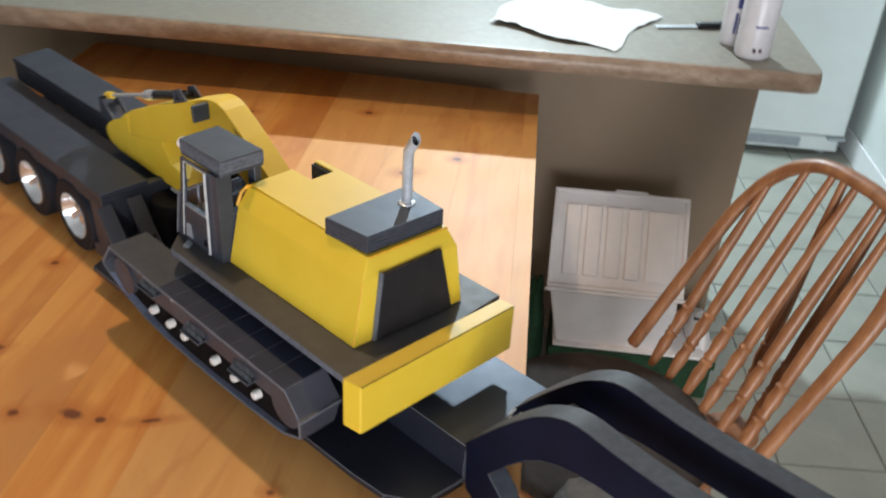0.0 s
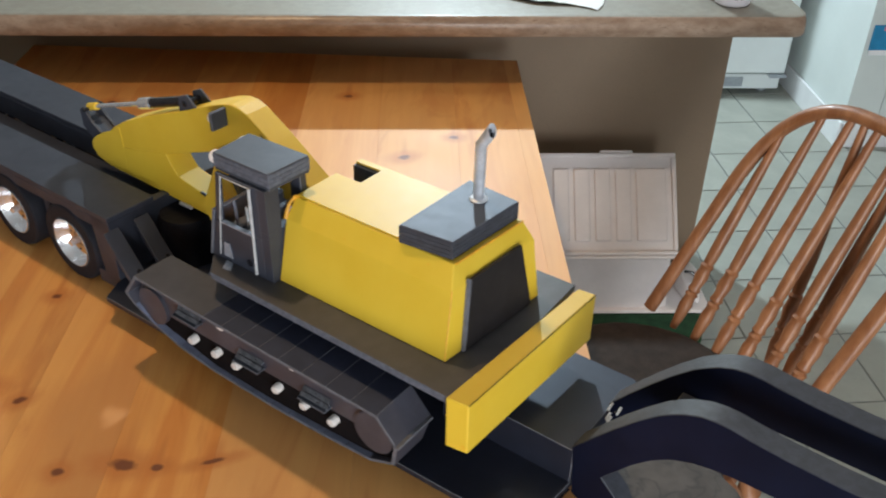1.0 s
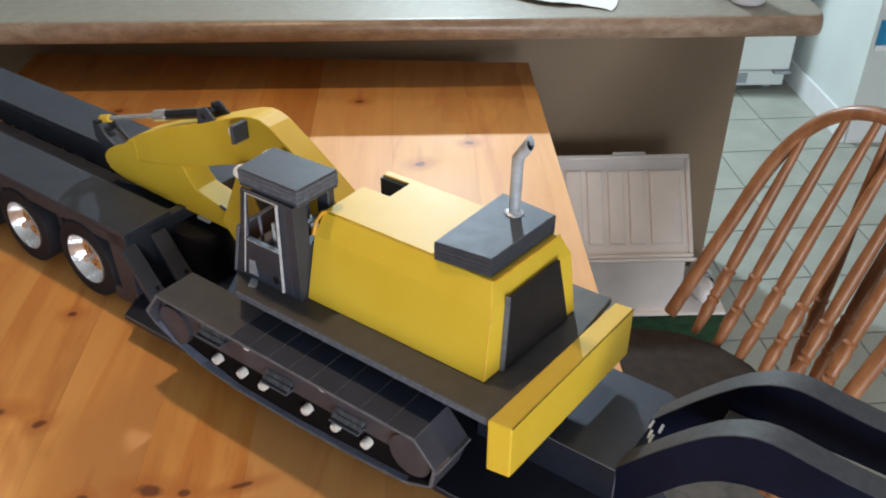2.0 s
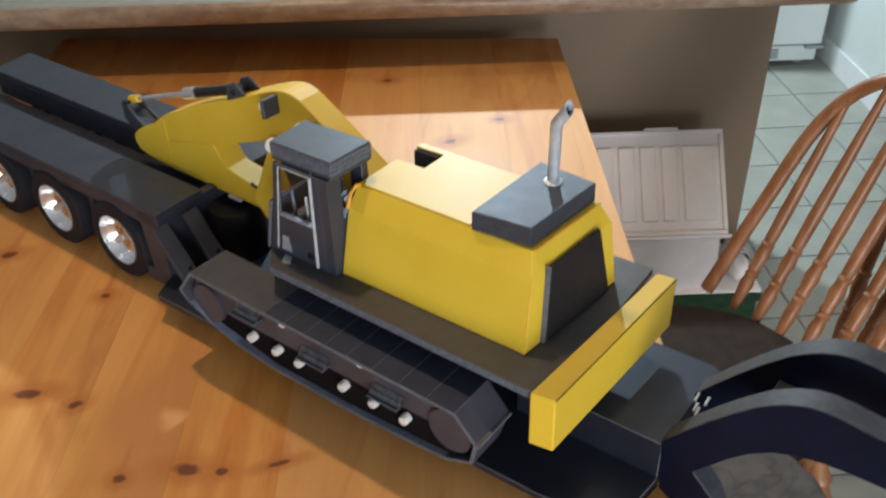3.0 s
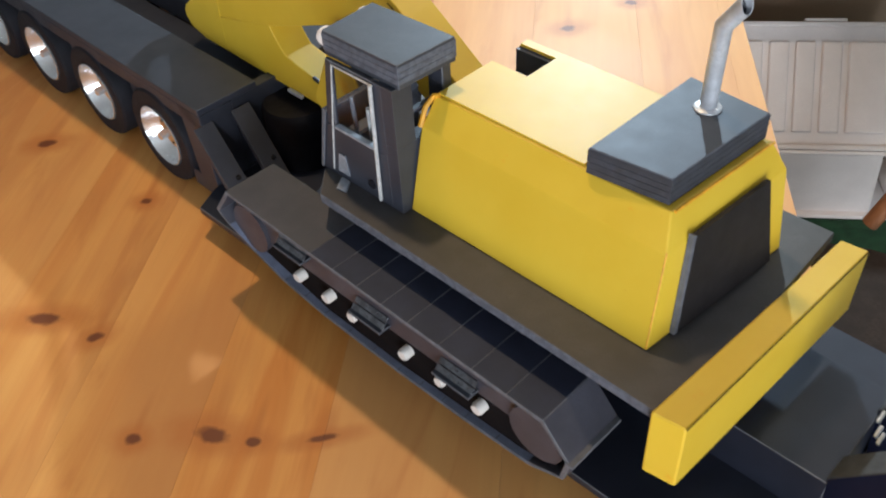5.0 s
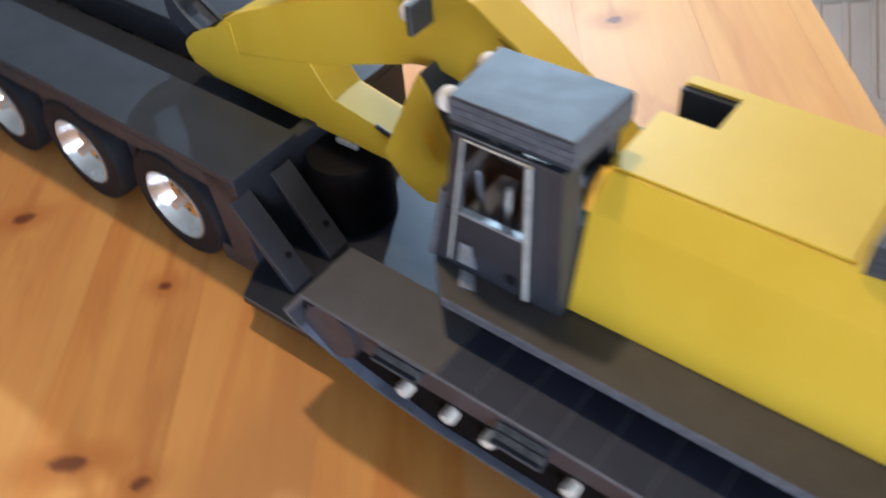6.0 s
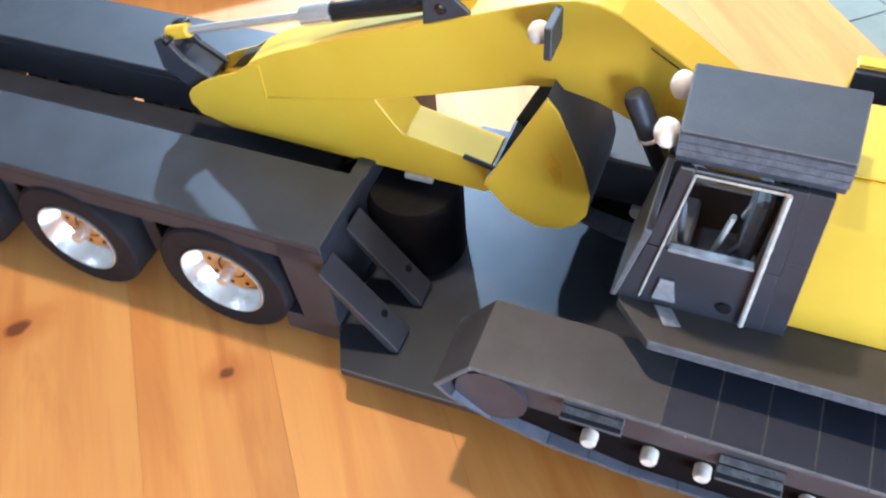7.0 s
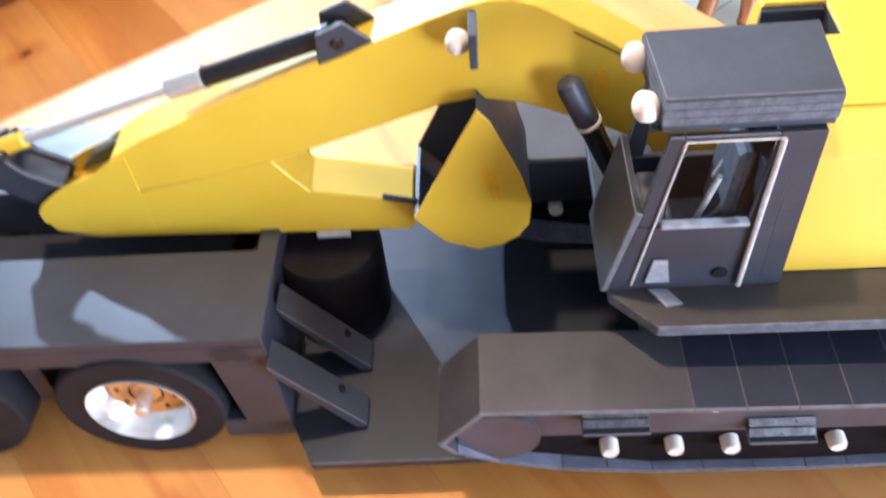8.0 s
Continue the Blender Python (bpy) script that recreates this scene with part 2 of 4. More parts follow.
PANE = clear_pane()
GREEN = plain("dark_green_cloth", (0.012, 0.05, 0.018), 0.85, 0.3, 40, relief=0.001)
PINK = plain("pink_print", (0.62, 0.22, 0.30), 0.5, 0.1, 60)
BLUE = plain("blue_printed_card", (0.02, 0.24, 0.47), 0.5, 0.1, 30)
BOTTLE = plain("pale_plastic_bottle", (0.76, 0.73, 0.77), 0.3, 0.05, 30)
LABEL_BLUE = plain("blue_print", (0.05, 0.06, 0.25), 0.5, 0.1, 60)
LABEL_DARK = plain("dark_print", (0.05, 0.015, 0.02), 0.5, 0.1, 60)
CLOTH_YELLOW = plain("yellow_plastic_pack", (0.66, 0.60, 0.05), 0.4, 0.15, 30)


def tile_glaze():
    n = Nodes("glazed_floor_tile")
    a = n.mix(n.ramp(n.noise(7, 5), 0.3, 0.7), (0.33, 0.34, 0.30), (0.40, 0.41, 0.36))
    a = n.mix(n.ramp(n.noise(30, 4), 0.55, 0.8), a, (0.31, 0.315, 0.28))
    a = n.mix(n.maths("MULTIPLY", n.random(), 0.2), a, (0.36, 0.35, 0.30))
    return n.done(a, n.maths("ADD", n.maths("MULTIPLY", n.noise(18), 0.15), 0.25))


TILE = tile_glaze()
GROUT = plain("grey_grout", (0.20, 0.21, 0.20), 0.9, 0.2, 60)


# ---- mesh helpers ----
def mesh_of(name, bm, *materials):
    me = bpy.data.meshes.new(name)
    bmesh.ops.recalc_face_normals(bm, faces=bm.faces)
    bm.to_mesh(me)
    bm.free()
    for m in materials:
        me.materials.append(m)
    return me


def part(name, bm, material, parent, label="", edge=None, smooth=False):
    ob = new(name, mesh_of(name, bm, material, *([edge] if edge else [])))
    if smooth:
        shade(ob)
    if parent is not None:
        ob.parent = parent
    if label:
        tagged(ob, label)
    return ob


def shade(ob, angle=35):
    me = ob.data
    me.polygons.foreach_set("use_smooth", [True] * len(me.polygons))
    bm = bmesh.new()
    bm.from_mesh(me)
    for e in bm.edges:
        e.smooth = len(e.link_faces) == 2 and e.calc_face_angle(0) < radians(angle)
    bm.to_mesh(me)
    bm.free()
    return ob


def bevelled(bm, width, edge=False, segments=1):
    sharp = [e for e in bm.edges if len(e.link_faces) == 2 and e.calc_face_angle(0) > 0.3]
    if width and sharp:
        bmesh.ops.bevel(bm, geom=sharp, offset=width, segments=segments, affect="EDGES", profile=0.5, material=1 if edge else -1, clamp_overlap=True)
    return bm


def outline(points, place, a, b):
    """A flat outline, given in two axes and placed by a function of (u, v, depth), drawn out from depth a to b."""
    bm = bmesh.new()
    low = [bm.verts.new(place(u, v, a)) for u, v in points]
    high = [bm.verts.new(place(u, v, b)) for u, v in points]
    bm.faces.new(low), bm.faces.new(list(reversed(high)))
    for i in range(len(points)):
        j = (i + 1) % len(points)
        bm.faces.new((low[j], low[i], high[i], high[j]))
    bmesh.ops.recalc_face_normals(bm, faces=bm.faces)
    return bm


def side(points, w0, w1, bevel=0.0007, edge=True):
    """Model frame: an outline of (along, height), from depth w0 to w1 across."""
    return bevelled(outline(points, lambda s, h, w: (s, -w, h), w0, w1), bevel, edge)


def flat(points, h0, h1, bevel=0.0007, edge=True):
    """Model frame: an outline of (along, across), from height h0 to h1."""
    return bevelled(outline(points, lambda s, w, h: (s, -w, h), h0, h1), bevel, edge)


def pale_sides(bm, axis):
    """Gives the cut faces the second material: those that stand (axis 2) or those that look across (axis 1)."""
    for f in bm.faces:
        f.normal_update()
        if abs(f.normal.z) < 0.3 if axis == 2 else abs(f.normal.y) > 0.9:
            f.material_index = 1
    return bm


def block(s0, s1, w0, w1, h0, h1, bevel=0.0007, edge=True):
    return flat([(s0, w0), (s1, w0), (s1, w1), (s0, w1)], h0, h1, bevel, edge)


def box(x0, x1, y0, y1, z0, z1, bevel=0.0, segments=2):
    return bevelled(outline([(x0, y0), (x1, y0), (x1, y1), (x0, y1)], lambda x, y, z: (x, y, z), z0, z1), bevel, False, segments)


def turned(rings, n=14, m=None):
    """A body of revolution: rings of (height along z, radius), closed at both ends."""
    bm = bmesh.new()
    loops = [[bm.verts.new((r * math.cos(2 * math.pi * k / n), r * math.sin(2 * math.pi * k / n), z)) for k in range(n)] for z, r in rings]
    for a, b in zip(loops, loops[1:]):
        for k in range(n):
            bm.faces.new((a[k], a[(k + 1) % n], b[(k + 1) % n], b[k]))
    bm.faces.new(list(reversed(loops[0]))), bm.faces.new(loops[-1])
    if m is not None:
        bm.transform(m)
    return bm


def along(p, q):
    """The pose whose z axis runs from p towards q."""
    d = Vector(q) - Vector(p)
    return Matrix.Translation(p) @ d.to_track_quat("Z", "Y").to_matrix().to_4x4(), d.length


def rod(p, q, r, n=12, rings=None):
    m, length = along(p, q)
    return turned([(z * length, k * r) for z, k in (rings or ((0, 1), (1, 1)))], n, m)


def sweep(points, r, n=10, closed=False, squash=1.0):
    """A round bar along a line of points."""
    bm = bmesh.new()
    pts = [Vector(p) for p in points]
    loops = []
    for i, p in enumerate(pts):
        d = (pts[min(i + 1, len(pts) - 1)] - pts[max(i - 1, 0)]).normalized()
        q = d.to_track_quat("Z", "Y")
        loops.append([bm.verts.new(p + q @ Vector((r * math.cos(2 * math.pi * k / n), squash * r * math.sin(2 * math.pi * k / n), 0))) for k in range(n)])
    for a, b in zip(loops, loops[1:]):
        for k in range(n):
            bm.faces.new((a[k], a[(k + 1) % n], b[(k + 1) % n], b[k]))
    bm.faces.new(list(reversed(loops[0]))), bm.faces.new(loops[-1])
    return bm


def joined(*bms):
    out = bmesh.new()
    for b in bms:
        me = bpy.data.meshes.new("piece")
        b.to_mesh(me)
        b.free()
        out.from_mesh(me)
        bpy.data.meshes.remove(me)
    return out


def thing(name, label, category, m=None, group=""):
    ob = new(name)
    ob.empty_display_size = 0.05
    if m is not None:
        ob.matrix_world = m
    return tagged(ob, label, category, group)


def setting(name, bm, *materials, label=""):
    return tagged(new(name, mesh_of(name, bm, *materials)), label, kind="structure")


# ---- the room ----
X0, X1, Y0, Y1, TOP = -3.0, 2.6, -2.6, 3.75, 2.42
floor = setting("floor", box(X0, X1, Y0, Y1, -0.1, -0.003), GROUT, label="pale square floor tiles with grey grout")
ceiling = setting("ceiling", box(X0, X1, Y0, Y1, TOP, TOP + 0.1), CEILING, label="plain unseen ceiling, tone set for bounced light")
setting("wall_north", box(X0, X1, Y1, Y1 + 0.12, 0, TOP), WHITE_WALL, label="plain white painted kitchen wall")
setting("wall_south", box(X0, X1, Y0 - 0.12, Y0, 0, TOP), DINING_WALL, label="plain unseen wall, tone set for bounced light")
setting("wall_west", box(X0 - 0.12, X0, Y0 - 0.12, Y1 + 0.12, 0, TOP), DINING_WALL, label="plain unseen wall, tone set for bounced light")
setting("wall_east", box(X1, X1 + 0.12, Y0 - 0.12, Y1 + 0.12, 0, TOP), DINING_WALL, label="plain unseen wall, tone set for bounced light")
setting("wall_kitchen", box(1.345, 1.47, 2.55, Y1 - 0.003, 0, TOP), WHITE_WALL, label="white painted wall end beside the fridge")
setting("wall_return", box(1.473, X1 - 0.003, 2.55, 2.67, 0, TOP), WHITE_WALL, label="white painted wall behind the chair")
setting("baseboard", joined(box(1.330, 1.342, 2.538, Y1 - 0.003, 0, 0.10, 0.003), box(1.345, X1 - 0.003, 2.536, 2.547, 0, 0.10, 0.003)), TRIM, label="white painted baseboard")

# ---- peninsula with its worktop ----
peninsula = setting("wall_peninsula", box(X0, 0.527, 1.62, 1.74, 0, 0.867), TAN_WALL, label="tan painted half wall under the worktop")
setting("peninsula_cabinets", box(X0, 0.50, 1.743, 2.02, 0, 0.867), TRIM, label="white cabinet backs under the worktop")


def worktop():
    bm = bmesh.new()
    y0, y1, z0, z1, r = 1.335, 2.06, 0.868, 0.910, 0.018
    prof = [(y1, z0), (y0 + 0.006, z0), (y0, z0 + 0.008)]
    prof += [(y0 + r - r * math.cos(a), z1 - r + r * math.sin(a)) for a in (0.0, 0.4, 0.8, 1.2, math.pi / 2)] + [(y1, z1)]
    xs = (X0 + 0.003, 0.545, 0.562, 0.572, 0.576)
    loops = []
    for x, inset in zip(xs, (0, 0, 0.004, 0.012, 0.026)):
        loops.append([bm.verts.new((x, y + (inset if y < y0 + 0.1 else 0), z)) for y, z in prof])
    for a, b in zip(loops, loops[1:]):
        for k in range(len(prof)):
            j = (k + 1) % len(prof)
            bm.faces.new((a[k], a[j], b[j], b[k]))
    bm.faces.new(loops[0]), bm.faces.new(list(reversed(loops[-1])))
    bmesh.ops.recalc_face_normals(bm, faces=bm.faces)
    top = thing("worktop", "pale speckled worktop with a rounded brown mottled edge", "worktop")
    other = bm.copy()
    bmesh.ops.delete(bm, geom=[f for f in bm.faces if f.normal.z <= 0.85], context="FACES")
    bmesh.ops.delete(other, geom=[f for f in other.faces if f.normal.z > 0.85], context="FACES")
    part("surface", bm, COUNTER, top, "pale speckled laminate")
    shade(part("edge", other, COUNTER_EDGE, top, "rounded brown mottled edge"), 40)


worktop()


# ---- fridge ----
def fridge():
    f = thing("fridge", "white enamel fridge with a grey foot grille", "fridge", pose(0.62, 3.0, 0))
    part("body", box(0, 0.665, 0.06, 0.70, 0.03, 1.70, 0.01), FRIDGE, f)
    part("door", box(0.0, 0.665, 0.0, 0.055, 0.10, 1.70, 0.008), FRIDGE, f)
    g = part("foot_panel", box(0.01, 0.655, 0.015, 0.06, 0.028, 0.092, 0.004), FRIDGE, f)
    part("grille", box(0.06, 0.50, 0.009, 0.014, 0.040, 0.082, 0.002), GRILLE, g, "grey slotted plastic grille")
    part("hinge", box(0.60, 0.67, -0.012, 0.05, 0.085, 0.099, 0.003), GRILLE, f, "grey metal hinge")
    for x in (0.05, 0.61):
        part("foot", turned([(0, 0.02), (0.026, 0.02), (0.03, 0.014)], 12, pose(x, 0.08, 0)), GRILLE, f, "dark levelling foot")


fridge()


# ---- things on the worktop ----
def crumpled_paper():
    bm = bmesh.new()
    n = 22
    corners = [Vector((-0.14, 1.505, 0)), Vector((0.135, 1.372, 0)), Vector((0.262, 1.655, 0)), Vector((-0.06, 1.74, 0))]
    grid = []
    for i in range(n + 1):
        row = []
        for j in range(n + 1):
            u, v = i / n, j / n
            p = corners[0] * (1 - u) * (1 - v) + corners[1] * u * (1 - v) + corners[2] * u * v + corners[3] * (1 - u) * v
            p += Vector((0.012 * math.sin(7 * v + 1), 0.012 * math.sin(9 * u), 0))
            lift = 0.5 + 0.5 * noise.noise((u * 3.1, v * 2.7, 3.3))
            p.z = 0.9125 + 0.020 * lift * math.sin(math.pi * (0.15 + 0.75 * u)) + 0.008 * abs(noise.noise((u * 7, v * 7, 9)))
            row.append(bm.verts.new(p))
        grid.append(row)
    for i in range(n):
        for j in range(n):
            bm.faces.new((grid[i][j], grid[i + 1][j], grid[i + 1][j + 1], grid[i][j + 1]))
    low = min(v.co.z for v in bm.verts)
    for v in bm.verts:
        v.co.z += 0.9115 - low
    ob = new("paper_sheet", mesh_of("paper_sheet", bm, PAPER))
    thick = ob.modifiers.new("thickness", "SOLIDIFY")
    thick.thickness, thick.offset = 0.0006, 1
    shade(ob, 60)
    return tagged(ob, "crumpled white paper sheet lying on the worktop", "paper")


crumpled_paper()


def yellow_pack():
    bm = bmesh.new()
    bmesh.ops.create_uvsphere(bm, u_segments=20, v_segments=12, radius=1)
    for v in bm.verts:
        k = 1 + 0.25 * noise.noise(v.co * 1.7)
        v.co = Vector((v.co.x * 0.085 * k, v.co.y * 0.06 * k, max(v.co.z, -0.35) * 0.028))
    low = min(v.co.z for v in bm.verts)
    bm.transform(pose(0.02, 1.775, 0.9105 - low, 0, 0, 12))
    tagged(shade(new("cloth_pack", mesh_of("cloth_pack", bm, CLOTH_YELLOW)), 80), "crumpled yellow plastic pack lying behind the paper", "pack")


yellow_pack()


def knife():
    k = thing("table_knife", "steel knife with a black handle on the worktop", "knife", pose(0.25, 1.575, 0.9105, 0, 0, 15))
    part("blade", box(0.0, 0.105, -0.008, 0.008, 0.0035, 0.005, 0.0008), ALU, k, "thin steel blade")
    part("handle", box(0.10, 0.175, -0.011, 0.011, 0.0, 0.013, 0.004), GLOSS, k, "black plastic handle")


knife()


def bottle(x, y, r, h, label, bars, turn):
    b = thing("bottle", label, "bottle", pose(x, y, 0.9105, 0, 0, turn), "bottles on the worktop")
    part("body", turned([(0, r * 0.86), (0.004, r * 0.97), (0.012, r), (h * 0.12, r * 1.0), (h * 0.86, r), (h * 0.93, r * 0.8), (h, r * 0.42)], 28), BOTTLE, b, smooth=True)
    part("cap", turned([(h, r * 0.46), (h + 0.022, r * 0.46), (h + 0.024, r * 0.40)], 20), TRIM, b, "white screw cap", smooth=True)
    for z0, z1, a0, a1, mat in bars:
        bm = bmesh.new()
        n = 6
        lo = [bm.verts.new(((r + 0.0006) * math.cos(a0 + (a1 - a0) * k / n), (r + 0.0006) * math.sin(a0 + (a1 - a0) * k / n), z0)) for k in range(n + 1)]
        hi = [bm.verts.new((v.co.x, v.co.y, z1)) for v in lo]
        for k in range(n):
            bm.faces.new((lo[k], lo[k + 1], hi[k + 1], hi[k]))
        ob = part("print_bar", bm, mat, b, "small printed bar")
        ob.modifiers.new("thickness", "SOLIDIFY").thickness = 0.0003


bottle(0.408, 1.505, 0.026, 0.15, "white plastic bottle with blue print", [(0.03, 0.075, -2.0, -1.8, LABEL_BLUE), (0.03, 0.068, -1.7, -1.55, LABEL_BLUE), (0.085, 0.12, -2.0, -1.5, LABEL_BLUE)], 10)
bottle(0.440, 1.432, 0.038, 0.19, "pale pink plastic bottle with dark print", [(0.018, 0.027, -1.80, -1.62, LABEL_DARK), (0.018, 0.027, -1.48, -1.30, LABEL_DARK), (0.07, 0.074, -1.9, -1.2, LABEL_BLUE)], 0)


# ---- pine table ----
def dining_table():
    t = thing("dining_table", "varnished knotty pine dining table with plank top", "table", pose(0, 0, 0))
    joints = [0.0, -0.030, -0.150, -0.300, -0.457, -0.575, -0.700, -0.814, -0.945, -1.085, -1.119]
    near, top, low = -0.28, 0.750, 0.722
    for a, b in zip(joints, joints[1:]):
        fa, fb = 1.508 - 0.082 * a, 1.508 - 0.082 * b
        gap = 0.0001
        pts = [(b + gap, near), (a - gap, near), (a - gap, fa), (b + gap, fb)]
        part("plank", outline(pts, lambda x, y, z: (x, y, z), low, top), PINE, t)
    part("apron", joined(box(-1.05, -0.07, -0.20, -0.18, 0.63, 0.7215), box(-1.05, -0.07, 1.40, 1.42, 0.63, 0.7215), box(-0.09, -0.07, -0.178, 1.398, 0.63, 0.7215), box(-1.05, -1.03, -0.178, 1.398, 0.63, 0.7215)), PINE, t)
    for x in (-1.03, -0.09):
        for y in (-0.16, 1.37):
            part("leg", turned([(0, 0.026), (0.05, 0.034), (0.25, 0.040), (0.45, 0.030), (0.50, 0.042), (0.54, 0.045), (0.6295, 0.045)], 20, pose(x, y, 0)), PINE, t, smooth=True)
    return t


dining_table()


# ---- Windsor chairs ----
SPINDLE = ((0, 0.6), (0.05, 0.8), (0.13, 1.08), (0.165, 0.85), (0.18, 1.08), (0.192, 0.8), (0.204, 1.08), (0.225, 0.85), (0.275, 1.15), (0.315, 0.9), (0.33, 1.12), (0.342, 0.82), (0.36, 0.92), (0.48, 1.0), (0.7, 0.85), (1, 0.55))
LEG = ((0, 0.6), (0.1, 0.8), (0.28, 1.15), (0.34, 0.8), (0.37, 1.15), (0.40, 0.8), (0.6, 1.25), (0.72, 0.85), (0.75, 1.2), (0.78, 0.85), (1, 0.9))


WIDE, STRAIGHT, ARCH, FULL = 0.180, 0.25, 0.240, 2.8


def bow_top(x):
    """The height of the bow's middle line over x, in the plane of the back."""
    return STRAIGHT + ARCH * max(0.0, 1 - abs(x / WIDE) ** FULL) ** (1 / FULL)


def bow_line():
    up = [(-WIDE - 0.003 * (1 - k / 10), STRAIGHT * k / 10) for k in range(10)]
    turns = [math.pi * k / 48 for k in range(49)]
    arc = [(-math.copysign(WIDE * abs(math.cos(a)) ** (2 / FULL), math.cos(a)), STRAIGHT + ARCH * math.sin(a) ** (2 / FULL)) for a in turns[1:-1]]
    return up + arc + [(-x, z) for x, z in reversed(up)]


def windsor_chair(m, label):
    c = thing("windsor_chair", label, "chair", m, "chairs round the table")
    lean = radians(23)

    def back(x, z):
        return (x + 0.11 * z - 0.018, math.sin(lean) * z, 0.46 + math.cos(lean) * z)

    seat = [(0.205 * math.sin(2 * math.pi * k / 28) * (1.0 + 0.08 * math.cos(2 * math.pi * k / 28)), -0.185 - 0.215 * math.cos(2 * math.pi * k / 28)) for k in range(28)]
    part("seat", bevelled(outline(seat, lambda x, y, z: (x, y, z), 0.425, 0.460), 0.010, False, 3), OAK, c, smooth=True)
    bow = part("bow", sweep([back(*p) for p in bow_line()], 0.0145, 12, squash=0.85), OAK, c, "steam-bent oak bow", smooth=True)
    for k in range(6):
        x0, x1 = -0.114 + 0.0525 * k, -0.152 + 0.0493 * k
        part("spindle", rod(back(x0, 0.0), back(x1, bow_top(x1) - 0.004), 0.0115, 12, SPINDLE), OAK, c, smooth=True)
    # two bracing spindles behind, which stand on a tail of the seat
    part("seat_tail", bevelled(outline([(0.010, -0.01), (0.105, -0.01), (0.095, 0.088), (0.020, 0.088)], lambda x, y, z: (x, y, z), 0.428, 0.458), 0.008, False, 2), OAK, c, smooth=True)
    for x0, x1 in ((0.038, -0.030), (0.076, 0.066)):
        part("brace_spindle", rod((x0, 0.070, 0.455), back(x1, bow_top(x1) - 0.006), 0.0115, 12, SPINDLE), OAK, c, smooth=True)
    feet = []
    for sx in (-1, 1):
        for y0, y1 in ((-0.06, 0.0), (-0.32, -0.37)):
            p, q = (sx * 0.20, y1, 0.0), (sx * 0.14, y0, 0.426)
            part("leg", rod(p, q, 0.018, 14, LEG), OAK, c, smooth=True)
            feet.append(Vector(p).lerp(Vector(q), 0.40))
    part("stretcher", rod(feet[0], feet[1], 0.010, 10, ((0, 0.7), (0.5, 1.3), (1, 0.7))), OAK, c, smooth=True)
    part("stretcher", rod(feet[2], feet[3], 0.010, 10, ((0, 0.7), (0.5, 1.3), (1, 0.7))), OAK, c, smooth=True)
    part("stretcher", rod(feet[0].lerp(feet[1], 0.5), feet[2].lerp(feet[3], 0.5), 0.010, 10, ((0, 0.7), (0.5, 1.3), (1, 0.7))), OAK, c, smooth=True)
    return c


def seat_pad(m, name, label, mat, rx, ry, high, ruffle):
    bm = bmesh.new()
    n, rings = 40, 9
    loops = []
    for i in range(rings):
        f = i / (rings - 1)
        a = -math.pi / 2 + math.pi * f
        r, z = 0.90 + 0.10 * math.cos(a), high * (0.5 + 0.5 * math.sin(a))
        loops.append([bm.verts.new((rx * r * math.cos(t) * (1 + ruffle * math.sin(17 * t) * math.cos(a)), ry * r * math.sin(t) * (1 + ruffle * math.sin(13 * t) * math.cos(a)), z)) for t in (2 * math.pi * k / n for k in range(n))])
    for a, b in zip(loops, loops[1:]):
        for k in range(n):
            bm.faces.new((a[k], a[(k + 1) % n], b[(k + 1) % n], b[k]))
    mid = bm.verts.new((0, 0, high * 0.86))
    inner = [bm.verts.new((0.5 * v.co.x, 0.5 * v.co.y, high * 1.02)) for v in loops[-1]]
    for k in range(n):
        j = (k + 1) % n
        bm.faces.new((loops[-1][k], loops[-1][j], inner[j], inner[k]))
        bm.faces.new((inner[k], inner[j], mid))
    bm.faces.new(list(reversed(loops[0])))
    ob = new(name, mesh_of(name, bm, mat))
    ob.matrix_world = m
    return tagged(shade(ob, 70), label, "cushion", "seat cushions")


CHAIR_A = pose(0.315, 0.783, 0, 0, 0, -64)
windsor_chair(CHAIR_A, "varnished oak Windsor chair with turned spindles and bow back")
seat_pad(CHAIR_A @ pose(0, -0.195, 0.4605), "seat_cushion", "thin dark brown round cushion on the chair seat", LEATHER, 0.200, 0.205, 0.022, 0.006)


def stool(m):
    c = thing("stool", "varnished oak stool beside the table", "stool", m)
    part("seat", turned([(0.425, 0.080), (0.430, 0.092), (0.450, 0.094), (0.458, 0.088)], 36), OAK, c, smooth=True)
    for k in range(4):
        a = radians(45 + 90 * k)
        p, q = (0.135 * math.cos(a), 0.135 * math.sin(a), 0.0), (0.068 * math.cos(a), 0.068 * math.sin(a), 0.4255)
        part("leg", rod(p, q, 0.020, 14, LEG), OAK, c, smooth=True)


STOOL = pose(0.176, 0.500, 0, 0, 0, 10)
stool(STOOL)
seat_pad(STOOL @ pose(-0.030, -0.052, 0.4585), "seat_cushion", "ruffled grey woven cushion on the stool", FABRIC, 0.098, 0.128, 0.036, 0.05)


